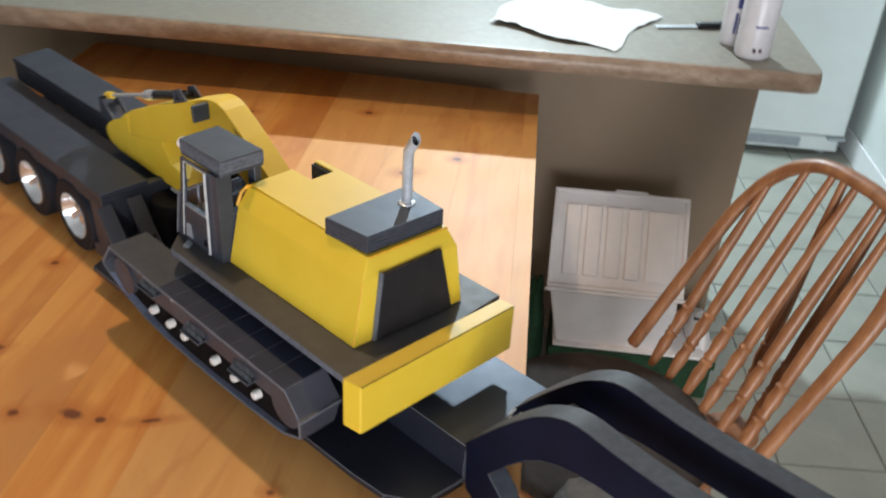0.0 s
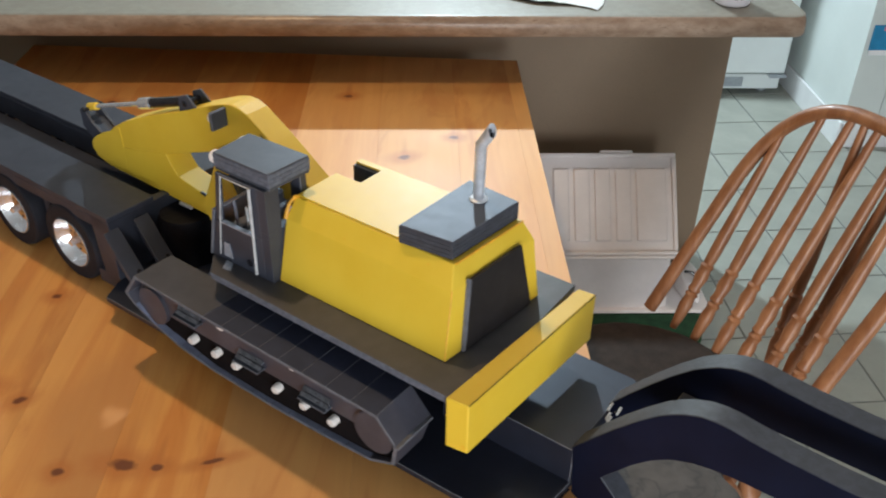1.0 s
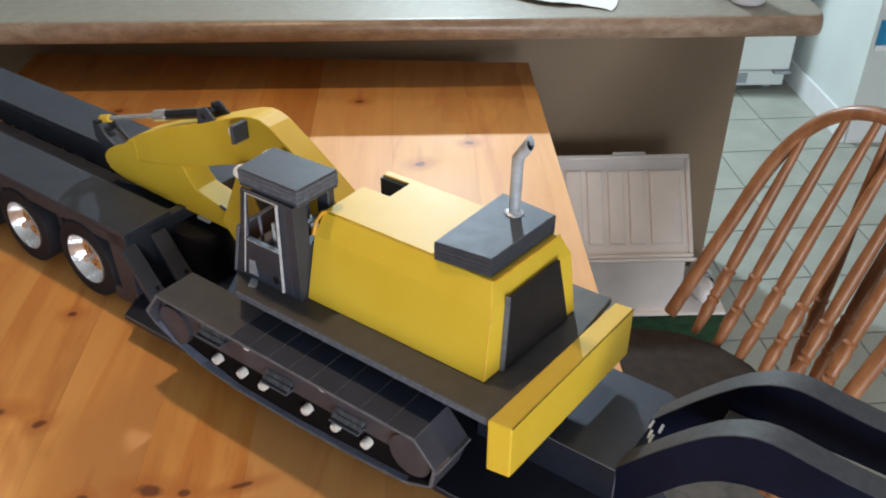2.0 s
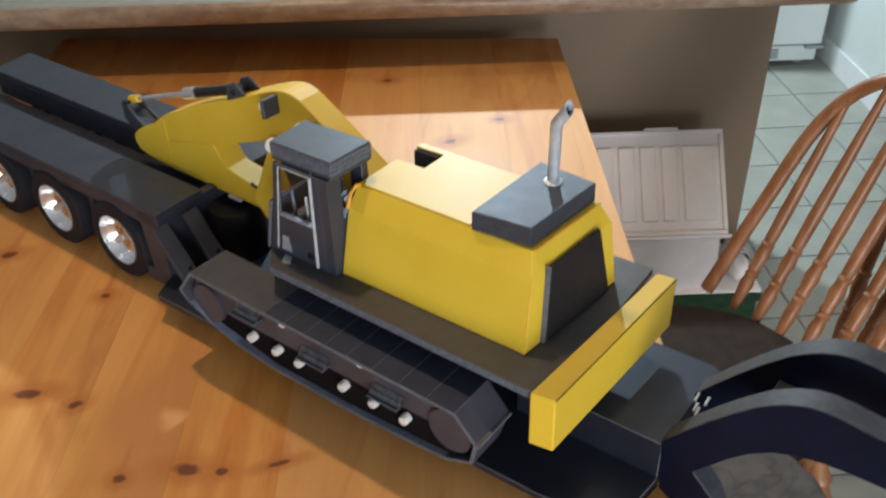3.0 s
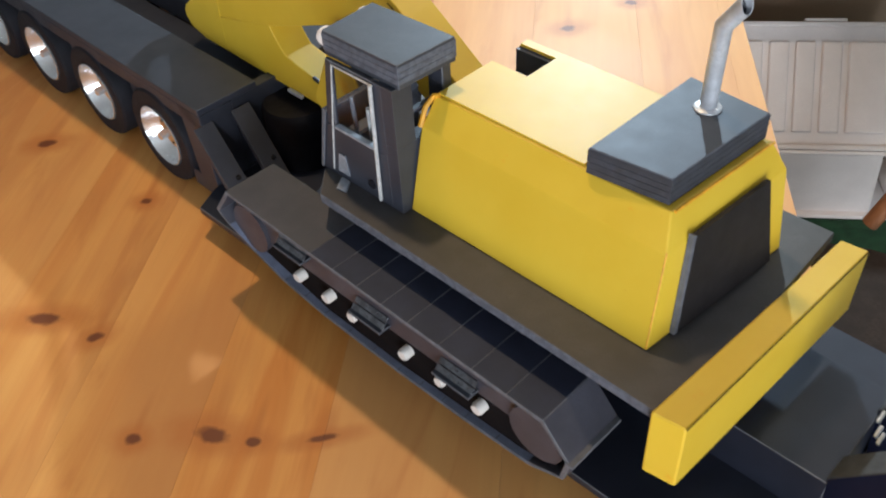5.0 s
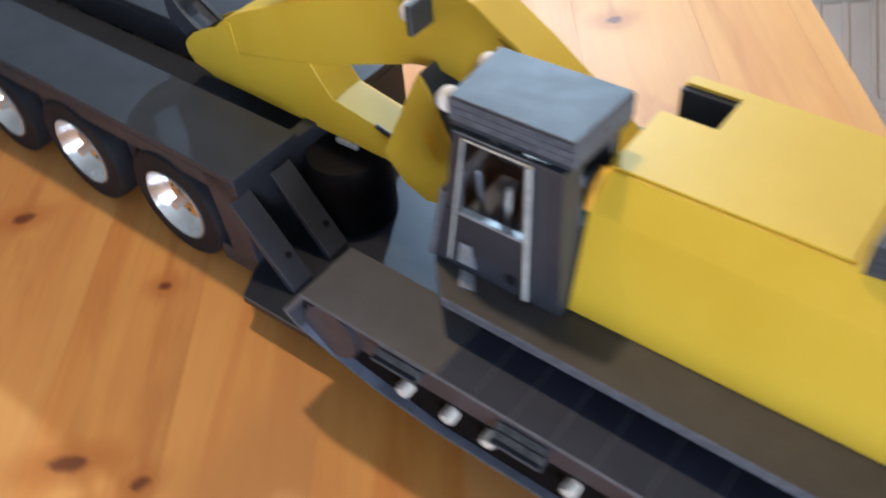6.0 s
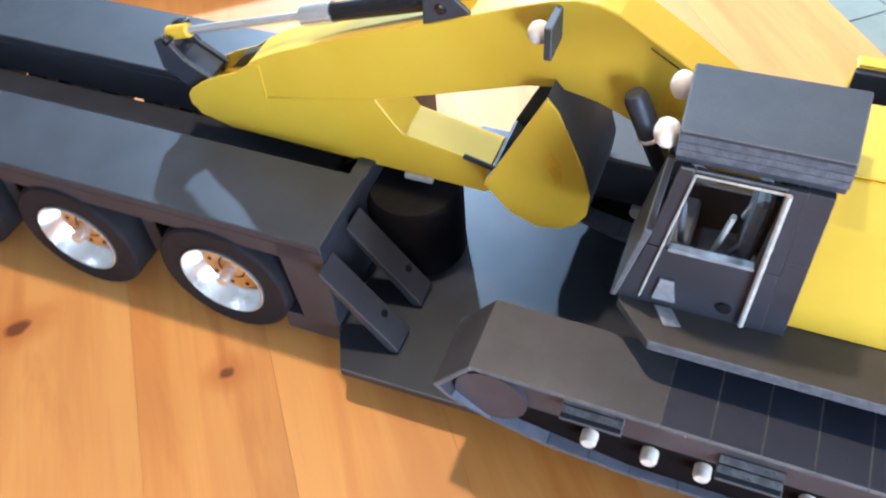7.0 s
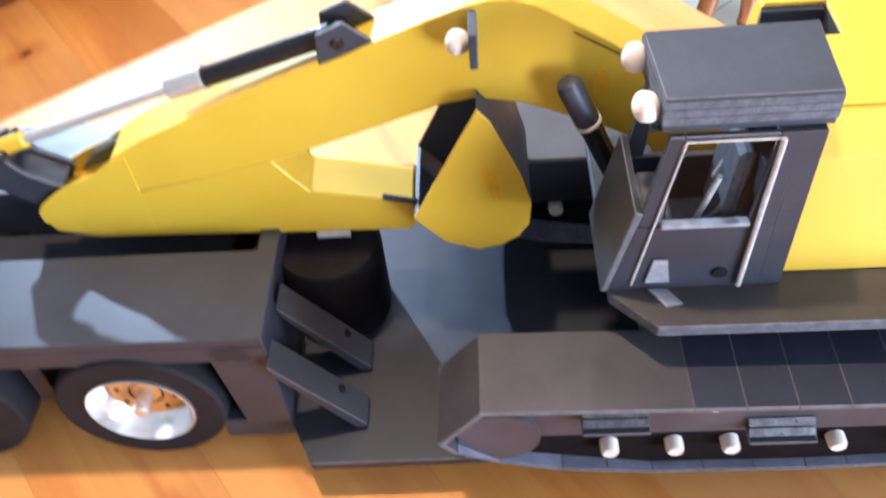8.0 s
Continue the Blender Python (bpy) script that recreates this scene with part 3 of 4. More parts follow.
# ---- white bin with a sloping lid, standing in a green tray by the half wall ----
def sloping_bin():
    b = thing("storage_bin", "white plastic bin with a ribbed sloping lid", "bin", pose(0.235, 1.385, 0.1275))
    # front and back outlines of the tub
    front = [(-0.125, 0.0), (0.175, 0.0), (0.155, 0.185), (-0.163, 0.185)]
    back = [(-0.125, 0.0), (0.175, 0.0), (0.160, 0.365), (-0.150, 0.365)]
    bm = bmesh.new()
    f = [bm.verts.new((x, 0.0 - 0.02 * z / 0.185, z)) for x, z in front]
    k = [bm.verts.new((x, 0.15 - 0.014 * z / 0.36, z)) for x, z in back]
    bm.faces.new(f), bm.faces.new(list(reversed(k)))
    for i in range(4):
        j = (i + 1) % 4
        bm.faces.new((f[j], f[i], k[i], k[j]))
    bmesh.ops.recalc_face_normals(bm, faces=bm.faces)
    part("tub", bevelled(bm, 0.012, False, 3), BIN, b, smooth=True)
    part("foot_rim", box(-0.132, 0.284, -0.016, 0.190, -0.0005, 0.010, 0.004), BIN, b, smooth=True)
    tilt = pose(0.0, -0.030, 0.188, 51, 0, 0)
    lid = part("lid", box(-0.168, 0.163, 0.0, 0.248, 0.0, 0.012, 0.005, 3), BIN, b, "white ribbed sloping lid", smooth=True)
    lid.matrix_local = tilt
    rim = joined(box(-0.168, 0.163, 0.0, 0.010, 0.0125, 0.020, 0.003), box(-0.168, 0.163, 0.238, 0.248, 0.0125, 0.020, 0.003), box(-0.168, -0.157, 0.0105, 0.2375, 0.0125, 0.020, 0.003), box(0.152, 0.163, 0.0105, 0.2375, 0.0125, 0.020, 0.003))
    part("rim", rim, BIN, lid, smooth=True)
    for n in range(5):
        x = -0.136 + 0.050 * n
        part("rib", box(x, x + (0.038 if n < 4 else 0.074), 0.034, 0.210, 0.0125, 0.0205, 0.0060, 4), BIN, lid, smooth=True)
    part("lip", box(-0.172, 0.171, -0.009, -0.0005, -0.006, 0.017, 0.003), BIN, lid, smooth=True)
    part("latch", box(-0.02, 0.06, 0.2485, 0.256, 0.002, 0.014, 0.003), BIN, lid, smooth=True)
    tray = thing("tray", "dark green plastic tray on the tiled floor", "tray", pose(0.30, 1.48, 0.0))
    part("floor_panel", box(-0.20, 0.215, -0.105, 0.085, 0.0, 0.127, 0.006), GREEN, tray)
    part("lip", box(-0.206, 0.221, -0.1105, -0.1055, 0.100, 0.124, 0.002), GREEN, tray)


sloping_bin()


def soft_heap(name, x, y, sx, sy, sz, mat, label, category, seed):
    bm = bmesh.new()
    bmesh.ops.create_uvsphere(bm, u_segments=24, v_segments=14, radius=1)
    for v in bm.verts:
        k = 1 + 0.22 * noise.noise(v.co * 1.9 + Vector((seed, 0, 0))) + 0.08 * noise.noise(v.co * 5.3 + Vector((0, seed, 0)))
        v.co = Vector((v.co.x * sx * k, v.co.y * sy * k, max(v.co.z, -0.25) * sz * k))
    low = min(v.co.z for v in bm.verts)
    bm.transform(pose(x, y, -low + 0.0005))
    return tagged(shade(new(name, mesh_of(name, bm, mat)), 80), label, category)


soft_heap("cloth_bag", 0.050, 1.47, 0.030, 0.05, 0.21, GREEN, "dark green cloth bag standing beside the bin", "bag", 7.7)
bag = soft_heap("plastic_bag", 0.480, 1.470, 0.030, 0.075, 0.045, BIN, "crumpled white plastic bag with a black tie beside the bin", "bag", 2.2)
bag.location.z = 0.1378
part("tie", sweep([(0.462, 1.452, 0.062), (0.474, 1.440, 0.068), (0.488, 1.436, 0.060), (0.492, 1.428, 0.050)], 0.0035, 6), GLOSS, bag, "thin black tie", smooth=True)

# a card pinned to the wall end
card = tagged(new("wall_card", mesh_of("wall_card", box(1.360, 1.47, 2.5440, 2.5475, 0.378, 0.468, 0.001), BLUE)), "blue printed card fixed to the white wall", "card")
part("torn_edge", box(1.362, 1.455, 2.5450, 2.5475, 0.358, 0.3775, 0.001), PAPER, card, "white torn paper edge")
part("print", box(1.395, 1.43, 2.5432, 2.5438, 0.448, 0.464), PINK, card, "small pink printed patch")


# ---- floor tiles ----
def floor_tiles():
    size, gap = 0.256, 0.005
    cell = size + gap
    me = mesh_of("tile", box(0, size, 0, size, -0.0028, 0.0, 0.0012, 1), TILE)
    rest = bmesh.new()
    turn = pose(0.874, 2.224, 0, 0, 0, 3.0)
    near = 0
    for i in range(-15, 9):
        for j in range(-19, 7):
            p = turn @ Vector((i * cell, j * cell, 0))
            if not (X0 + 0.01 < p.x < X1 - cell and Y0 + 0.01 < p.y < Y1 - cell):
                continue
            at = turn @ pose(i * cell, j * cell, 0.0)
            if p.x > -0.3 and p.y > -0.6 and near < 290:
                near += 1
                ob = new("tile", me)
                ob.parent = floor
                ob.matrix_local = at
            else:
                b = box(0, size, 0, size, -0.0028, 0.0, 0.0)
                b.transform(at)
                tmp = bpy.data.meshes.new("piece")
                b.to_mesh(tmp)
                b.free()
                rest.from_mesh(tmp)
                bpy.data.meshes.remove(tmp)
    ob = part("tiles_far", rest, TILE, floor)
    tagged(ob, kind="stuff")


# ---- the model trailer: local x runs to its tail, heights from the table top ----
MODEL = pose(-0.2, 0.275, 0.7502, 0, 0, 142.03)
trailer = thing("model_trailer", "handmade black foam board model of a lowboy trailer", "model trailer", MODEL)


def P(s, w, h):
    """Model frame: along, across (away from the table's near side), height."""
    return (s, -w, h)


def wheel(parent, s, w, facing):
    """A wheel that stands on the table; facing -1 shows its rim to the near side."""
    r, width = 0.060, 0.046
    k = facing
    m, _ = along(P(s, w, r), P(s, w - k * 0.03, r))
    prof = [(0.0016, 0.0385), (0.0, 0.0398), (0.0, 0.0568), (0.0020, 0.0592), (0.005, 0.0600), (width - 0.005, 0.0600), (width - 0.002, 0.0590), (width, 0.0565), (width, 0.0385)]
    ring_bm = bmesh.new()
    n = 48
    hoops = [[ring_bm.verts.new((q * math.cos(2 * math.pi * a / n), q * math.sin(2 * math.pi * a / n), z)) for a in range(n)] for z, q in prof]
    for a, b in zip(hoops, hoops[1:] + hoops[:1]):
        for i in range(n):
            ring_bm.faces.new((a[i], a[(i + 1) % n], b[(i + 1) % n], b[i]))
    ring_bm.transform(m)
    wh = part("wheel", ring_bm, TYRE, parent, "thick black foam tyre", smooth=True)
    dish = [(0.0008, 0.0383), (-0.0012, 0.0381), (-0.0016, 0.0372), (0.001, 0.0363), (0.005, 0.0351), (0.009, 0.0332), (0.014, 0.0305), (0.0185, 0.0280), (0.0192, 0.0005)]
    rim = bmesh.new()
    n = 40
    loops = [[rim.verts.new((q * math.cos(2 * math.pi * a / n), q * math.sin(2 * math.pi * a / n), z)) for a in range(n)] for z, q in [(width - 0.004, 0.0384)] + dish]
    for a, b in zip(loops, loops[1:]):
        for i in range(n):
            rim.faces.new((a[i], a[(i + 1) % n], b[(i + 1) % n], b[i]))
    rim.faces.new(loops[-1])
    rim.transform(m)
    ob = part("rim", rim, RIM_METAL, wh, "bright domed metal rim", smooth=True)
    hub = part("hub_plate", turned([(0.0150, 0.0258), (0.0190, 0.0258)], 32, m), HUB_WOOD, wh, "orange wooden hub plate", smooth=True)
    for i in range(8):
        a = 2 * math.pi * (i + 0.3) / 8
        part("bolt", turned([(0.0140, 0.0019), (0.0149, 0.0021)], 8, m @ pose(0.0205 * math.cos(a), 0.0205 * math.sin(a), 0)), GLOSS, wh)
    ring = bmesh.new()
    a0 = [[ring.verts.new((q * math.cos(2 * math.pi * a / 28), q * math.sin(2 * math.pi * a / 28), z)) for a in range(28)] for z, q in ((0.0149, 0.0110), (0.0144, 0.0115), (0.0144, 0.0124), (0.0149, 0.0129))]
    for p, q in zip(a0, a0[1:]):
        for i in range(28):
            ring.faces.new((p[i], p[(i + 1) % 28], q[(i + 1) % 28], q[i]))
    ring.transform(m)
    part("hub_ring", ring, GLOSS, wh)
    part("hub_cap", turned([(-0.0020, 0.0044), (-0.0010, 0.0054), (0.0148, 0.0058)], 16, m), CHROME, wh, "bright round hub cap", smooth=True)
    return wh


def build_trailer(t):
    # low deck with clipped corners, and the raised front block between the arms
    deck = [(-0.131, 0.040), (-0.126, -0.006), (-0.088, -0.0315), (-0.04, -0.036), (0.20, -0.0410), (0.531, -0.045), (0.547, -0.014), (0.548, 0.0), (0.548, 0.205), (0.545, 0.225), (0.520, 0.256), (-0.04, 0.240), (-0.112, 0.240), (-0.131, 0.228), (-0.133, 0.16)]
    part("low_deck", flat(deck, 0.030, 0.038), FOAM_NAVY, t, "thin black deck with pale cut edges", FOAM_EDGE)
    part("under_frame", block(-0.10, 0.55, 0.03, 0.17, 0.004, 0.0295), FOAM, t)
    part("raised_deck", block(-0.131, 0.035, 0.050, 0.158, 0.0385, 0.086), FOAM_NAVY, t, "", FOAM_EDGE)
    top = [(-0.129, 0.0905), (-0.150, 0.117), (-0.170, 0.141), (-0.190, 0.163), (-0.210, 0.1825), (-0.222, 0.191), (-0.234, 0.198), (-0.248, 0.2035), (-0.262, 0.2055), (-0.276, 0.2050), (-0.292, 0.2025), (-0.325, 0.199), (-0.372, 0.1965), (-0.70, 0.195)]
    low = [(-0.70, 0.148), (-0.372, 0.150), (-0.325, 0.151), (-0.292, 0.151), (-0.268, 0.149), (-0.250, 0.145), (-0.230, 0.137), (-0.212, 0.124), (-0.195, 0.107), (-0.165, 0.069), (-0.186, 0.048), (-0.208, 0.0005), (-0.172, 0.0005), (-0.134, 0.026)]
    plain_low = low[:9] + [(-0.165, 0.069), (-0.150, 0.050), (-0.134, 0.030)]
    for w, foot in ((0.050, low), (0.130, plain_low)):
        arm = side(top + foot, w, w + 0.026, 0.0008)
        # upward faces get a lighter grey, a sheen put into the colour
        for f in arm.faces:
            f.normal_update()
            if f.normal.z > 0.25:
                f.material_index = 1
        shade(part("gooseneck_arm", arm, ARM_NAVY, t, "curved navy gooseneck arm with grey edges and sheen painted on top", BOX_SIDE), 24)
    part("cross_beam", block(-0.235, -0.205, 0.0765, 0.1315, 0.120, 0.150), FOAM, t, "", FOAM_EDGE)
    part("cross_beam", block(-0.62, -0.58, 0.0765, 0.1315, 0.155, 0.190), FOAM, t, "", FOAM_EDGE)
    for s, w, h in ((-0.134, 0.124, 0.092), (-0.138, 0.112, 0.090), (-0.146, 0.120, 0.096), (-0.142, 0.106, 0.091)):
        part("pin", rod(P(s, w - 0.006, h), P(s, w + 0.004, h + 0.003), 0.0015, 8), ALU, t, "small bright metal pin")
    part("end_pin", rod(P(-0.1290, -0.008, 0.034), P(-0.1335, 0.046, 0.034), 0.0012, 8), GLOSS, t, "thin dark metal rod")
    # tail: two raised decks with a dark well between them, over three axles and more
    tail = 1.20
    for name, a, b in (("tail_deck", -0.009, 0.068), ("tail_deck", 0.136, 0.215)):
        pts = [(0.549, a), (tail, a), (tail, b), (0.549, b)] if a < 0.1 else [(0.549, a), (1.172, a), (1.188, b), (0.549, b)]
        part(name, flat(pts, 0.129, 0.137), FOAM, t, "long black raised deck", FOAM_GREY)
    part("well_floor", block(0.60, tail, 0.0685, 0.1355, 0.085, 0.092), FOAM, t)
    part("well_side", block(0.60, tail, 0.0645, 0.0680, 0.0925, 0.1285), FOAM, t)
    part("well_side", block(0.60, 1.17, 0.1360, 0.1395, 0.0925, 0.1285), FOAM, t)
    part("side_rail", block(0.560, tail, -0.0085, -0.0045, 0.112, 0.1285), FOAM, t)
    part("side_rail", block(0.560, 1.17, 0.2105, 0.2145, 0.112, 0.1285), FOAM, t)
    part("front_panel", side([(0.549, 0.1285), (0.549, 0.0385), (0.552, 0.018), (0.580, 0.018), (0.590, 0.1285)], -0.0085, 0.034), FOAM, t)
    part("front_panel", side([(0.549, 0.1285), (0.549, 0.0385), (0.552, 0.018), (0.580, 0.018), (0.590, 0.1285)], 0.168, 0.2145), FOAM, t)
    part("front_wall", block(0.552, 0.566, 0.0345, 0.1675, 0.0385, 0.1285), FOAM, t)
    part("front_sill", block(0.5486, 0.600, -0.0080, 0.2140, 0.016, 0.0380), FOAM, t)
    drum = turned([(0.0385, 0.040), (0.105, 0.040), (0.110, 0.037)], 36, pose(0.521, -0.098, 0))
    part("turntable_drum", drum, DRUM, t, "glossy black round drum", smooth=True)
    for w0, w1 in ((-0.018, 0.006), (0.030, 0.054)):
        r = part("ramp", side([(0.5488, 0.118), (0.5488, 0.110), (0.501, 0.0395), (0.493, 0.0395), (0.493, 0.044)], w0, w1), FOAM, t, "dark foam ramp board leaning on the deck", BOX_SIDE)
        m, _ = along(P(0.5090, (w0 + w1) / 2 + 0.004, 0.0652), P(0.5015, (w0 + w1) / 2 + 0.004, 0.0710))
        part("bolt_hole", turned([(-0.002, 0.003), (0.0014, 0.003)], 12, m), GLOSS, r)
    for k in range(4):
        s = 0.652 + 0.1475 * k
        for w, f in ((-0.011, -1), (0.2175, 1)):
            wheel(t, s, w, f)
        part("axle", rod(P(s, 0.036, 0.060), P(s, 0.170, 0.060), 0.006, 12), GLOSS, t, smooth=True)
        part("axle_hanger", block(s - 0.012, s + 0.012, 0.050, 0.060, 0.062, 0.1285), FOAM, t)
    for k in range(3):
        s = 0.7258 + 0.1475 * k
        part("mudguard", block(s - 0.007, s + 0.007, 0.006, 0.046, 0.050, 0.1285), FOAM, t)


build_trailer(trailer)


# ---- the model excavator on the trailer's low deck ----
excavator = thing("model_excavator", "handmade yellow and black card model of an excavator", "model excavator", MODEL)
DECK = 0.0385


def track(t, near, far, out):
    """One crawler; out is the depth of its outer side, near and far its belt."""
    belt = [(0.030, 0.1335), (0.004, 0.104), (0.016, 0.064), (0.050, 0.047), (0.120, 0.0412), (0.200, DECK), (0.300, DECK + 0.001), (0.360, 0.046), (0.402, 0.060), (0.430, 0.085), (0.438, 0.104), (0.410, 0.1395), (0.2868, 0.1368), (0.1677, 0.1351)]
    thick = 0.0042

    def inward(k):
        p, q, r = (Vector(belt[(k + d) % len(belt)]) for d in (-1, 0, 1))
        a, b = (q - p).normalized(), (r - q).normalized()
        na, nb = Vector((-a.y, a.x)), Vector((-b.y, b.x))
        n = (na + nb).normalized()
        return q - n * thick / max(0.5, n.dot(na)) * -1

    mid = Vector((0.22, 0.09))
    inner = []
    for k in range(len(belt)):
        a, b = inward(k), Vector(belt[k]) * 2 - inward(k)
        inner.append(a if (a - mid).length < (b - mid).length else b)
    for k in range(len(belt)):
        j = (k + 1) % len(belt)
        a, b, c, d = Vector(belt[k]), Vector(belt[j]), inner[j], inner[k]
        pieces = 1 if k == 11 else max(1, round((b - a).length / 0.031))
        for i in range(pieces):
            f, g = i / pieces, (i + 1) / pieces
            pts = [a.lerp(b, f), a.lerp(b, g), d.lerp(c, g), d.lerp(c, f)]
            pad = pale_sides(side([tuple(p) for p in pts], near, far, 0.0005), 1)
            edge_y, turn = (-near, -1) if out < 0.1 else (-far, 1)
            for v in pad.verts:
                if abs(v.co.y - edge_y) < 0.002:
                    v.co.y += turn * 0.0105 * min(1.0, max(0.0, (0.102 - v.co.z) / 0.045))
            under = 3 <= k <= 8
            part("track_pad", pad, PAD if k in (12, 13) else (BELT if under else FOAM_TRACK), t, "", FOAM_CUT if under else FOAM_EDGE)
    if out < 0.1:
        part("belt_lip", block(0.0010, 0.0085, -0.0712, -0.0140, 0.1030, 0.1058, 0.0004, False), FOAM_EDGE, t, "pale cut edge of the belt end")
    o = out
    sign = 1 if o < 0.1 else -1
    frame_pts = [(0.030, 0.092), (0.060, 0.086), (0.372, 0.086), (0.412, 0.088), (0.428, 0.104), (0.408, 0.1335), (0.300, 0.1315), (0.160, 0.1295), (0.034, 0.128), (0.012, 0.104)]
    part("track_frame", side(frame_pts, *sorted((o + sign * 0.010, o + sign * 0.050)), 0.0008), FOAM_TRACK, t)
    part("track_core", side([(0.030, 0.060), (0.060, 0.0520), (0.200, 0.0440), (0.300, 0.0450), (0.390, 0.0640), (0.420, 0.090), (0.400, 0.1330), (0.036, 0.1270), (0.014, 0.104)], *sorted((o + sign * 0.0125, o + sign * 0.050)), 0.0, False), MATTE, t)
    for s in (0.103, 0.145, 0.188, 0.254, 0.289, 0.330):
        part("roller", rod(P(s, o + sign * 0.003, 0.0735), P(s, o + sign * 0.045, 0.0735), 0.0058, 14, ((0, 0.8), (0.05, 1), (1, 1))), DOWEL, t, "pale round roller end", smooth=True)
    for s in (0.158, 0.271):
        part("roller", rod(P(s, o + sign * 0.004, 0.1235), P(s, o + sign * 0.03, 0.1235), 0.0058, 14, ((0, 0.8), (0.05, 1), (1, 1))), DOWEL, t, "pale round roller end", smooth=True)
    for s, h in ((0.329, 0.1060), (0.227, 0.0900), (0.125, 0.0900)):
        step = part("step", block(s - 0.0205, s + 0.0205, *sorted((o - sign * 0.003, o + sign * 0.0098)), h, h + 0.0026), FOAM_GREY, t, "small grey foot step", FOAM_EDGE)
        for k in (0, 1):
            a, z = 0.0012 + 0.0042 * k, h + 0.0030 + 0.0048 * k
            strip = [(a, z), (a + 0.0036, z + 0.0042), (a + 0.0042, z + 0.0038), (a + 0.0006, z - 0.0003)]
            part("step_back", bevelled(outline(strip, lambda w, z, s: (s, -(o + sign * w), z), s - 0.0200, s + 0.0200), 0.0001), FOIL, step, "bright folded metal strip")
    for s, h, r in ((0.400, 0.092, 0.026), (0.044, 0.093, 0.026)):
        part("end_wheel", rod(P(s, o + sign * 0.006, h), P(s, o + sign * 0.05, h), r, 28), FOAM_TRACK, t, smooth=True)


for side_name, near, far, out in (("near", -0.070, -0.013, -0.066), ("far", 0.145, 0.212, 0.209)):
    track(excavator, near, far, out)
part("inner_frame", side([(0.030, 0.088), (0.408, 0.088), (0.420, 0.104), (0.400, 0.1330), (0.300, 0.1312), (0.034, 0.1275), (0.016, 0.104)], 0.1490, 0.1535), FOAM, excavator, "", FOAM_CUT)
for s in (0.280, 0.348):
    part("roller", rod(P(s, 0.1480, 0.078), P(s, 0.156, 0.078), 0.0058, 14, ((0, 0.8), (0.2, 1), (1, 1))), DOWEL, excavator, "pale round roller end", smooth=True)
part("chassis", block(0.12, 0.30, -0.0125, 0.1445, 0.080, 0.120), FOAM, excavator)
part("slew_ring", turned([(0.1205, 0.055), (0.161, 0.055)], 36, pose(0.20, -0.078, 0)), GLOSS, excavator, "black round slew ring", smooth=True)
plate = [(-0.048, -0.038), (0.306, -0.036), (0.331, -0.010), (0.331, 0.165), (0.306, 0.194), (-0.040, 0.199)]
part("deck_plate", pale_sides(flat(plate, 0.1615, 0.1705), 2), FOAM_BROWN, excavator, "dark deck plate with pale cut edges", FOAM_CUT)


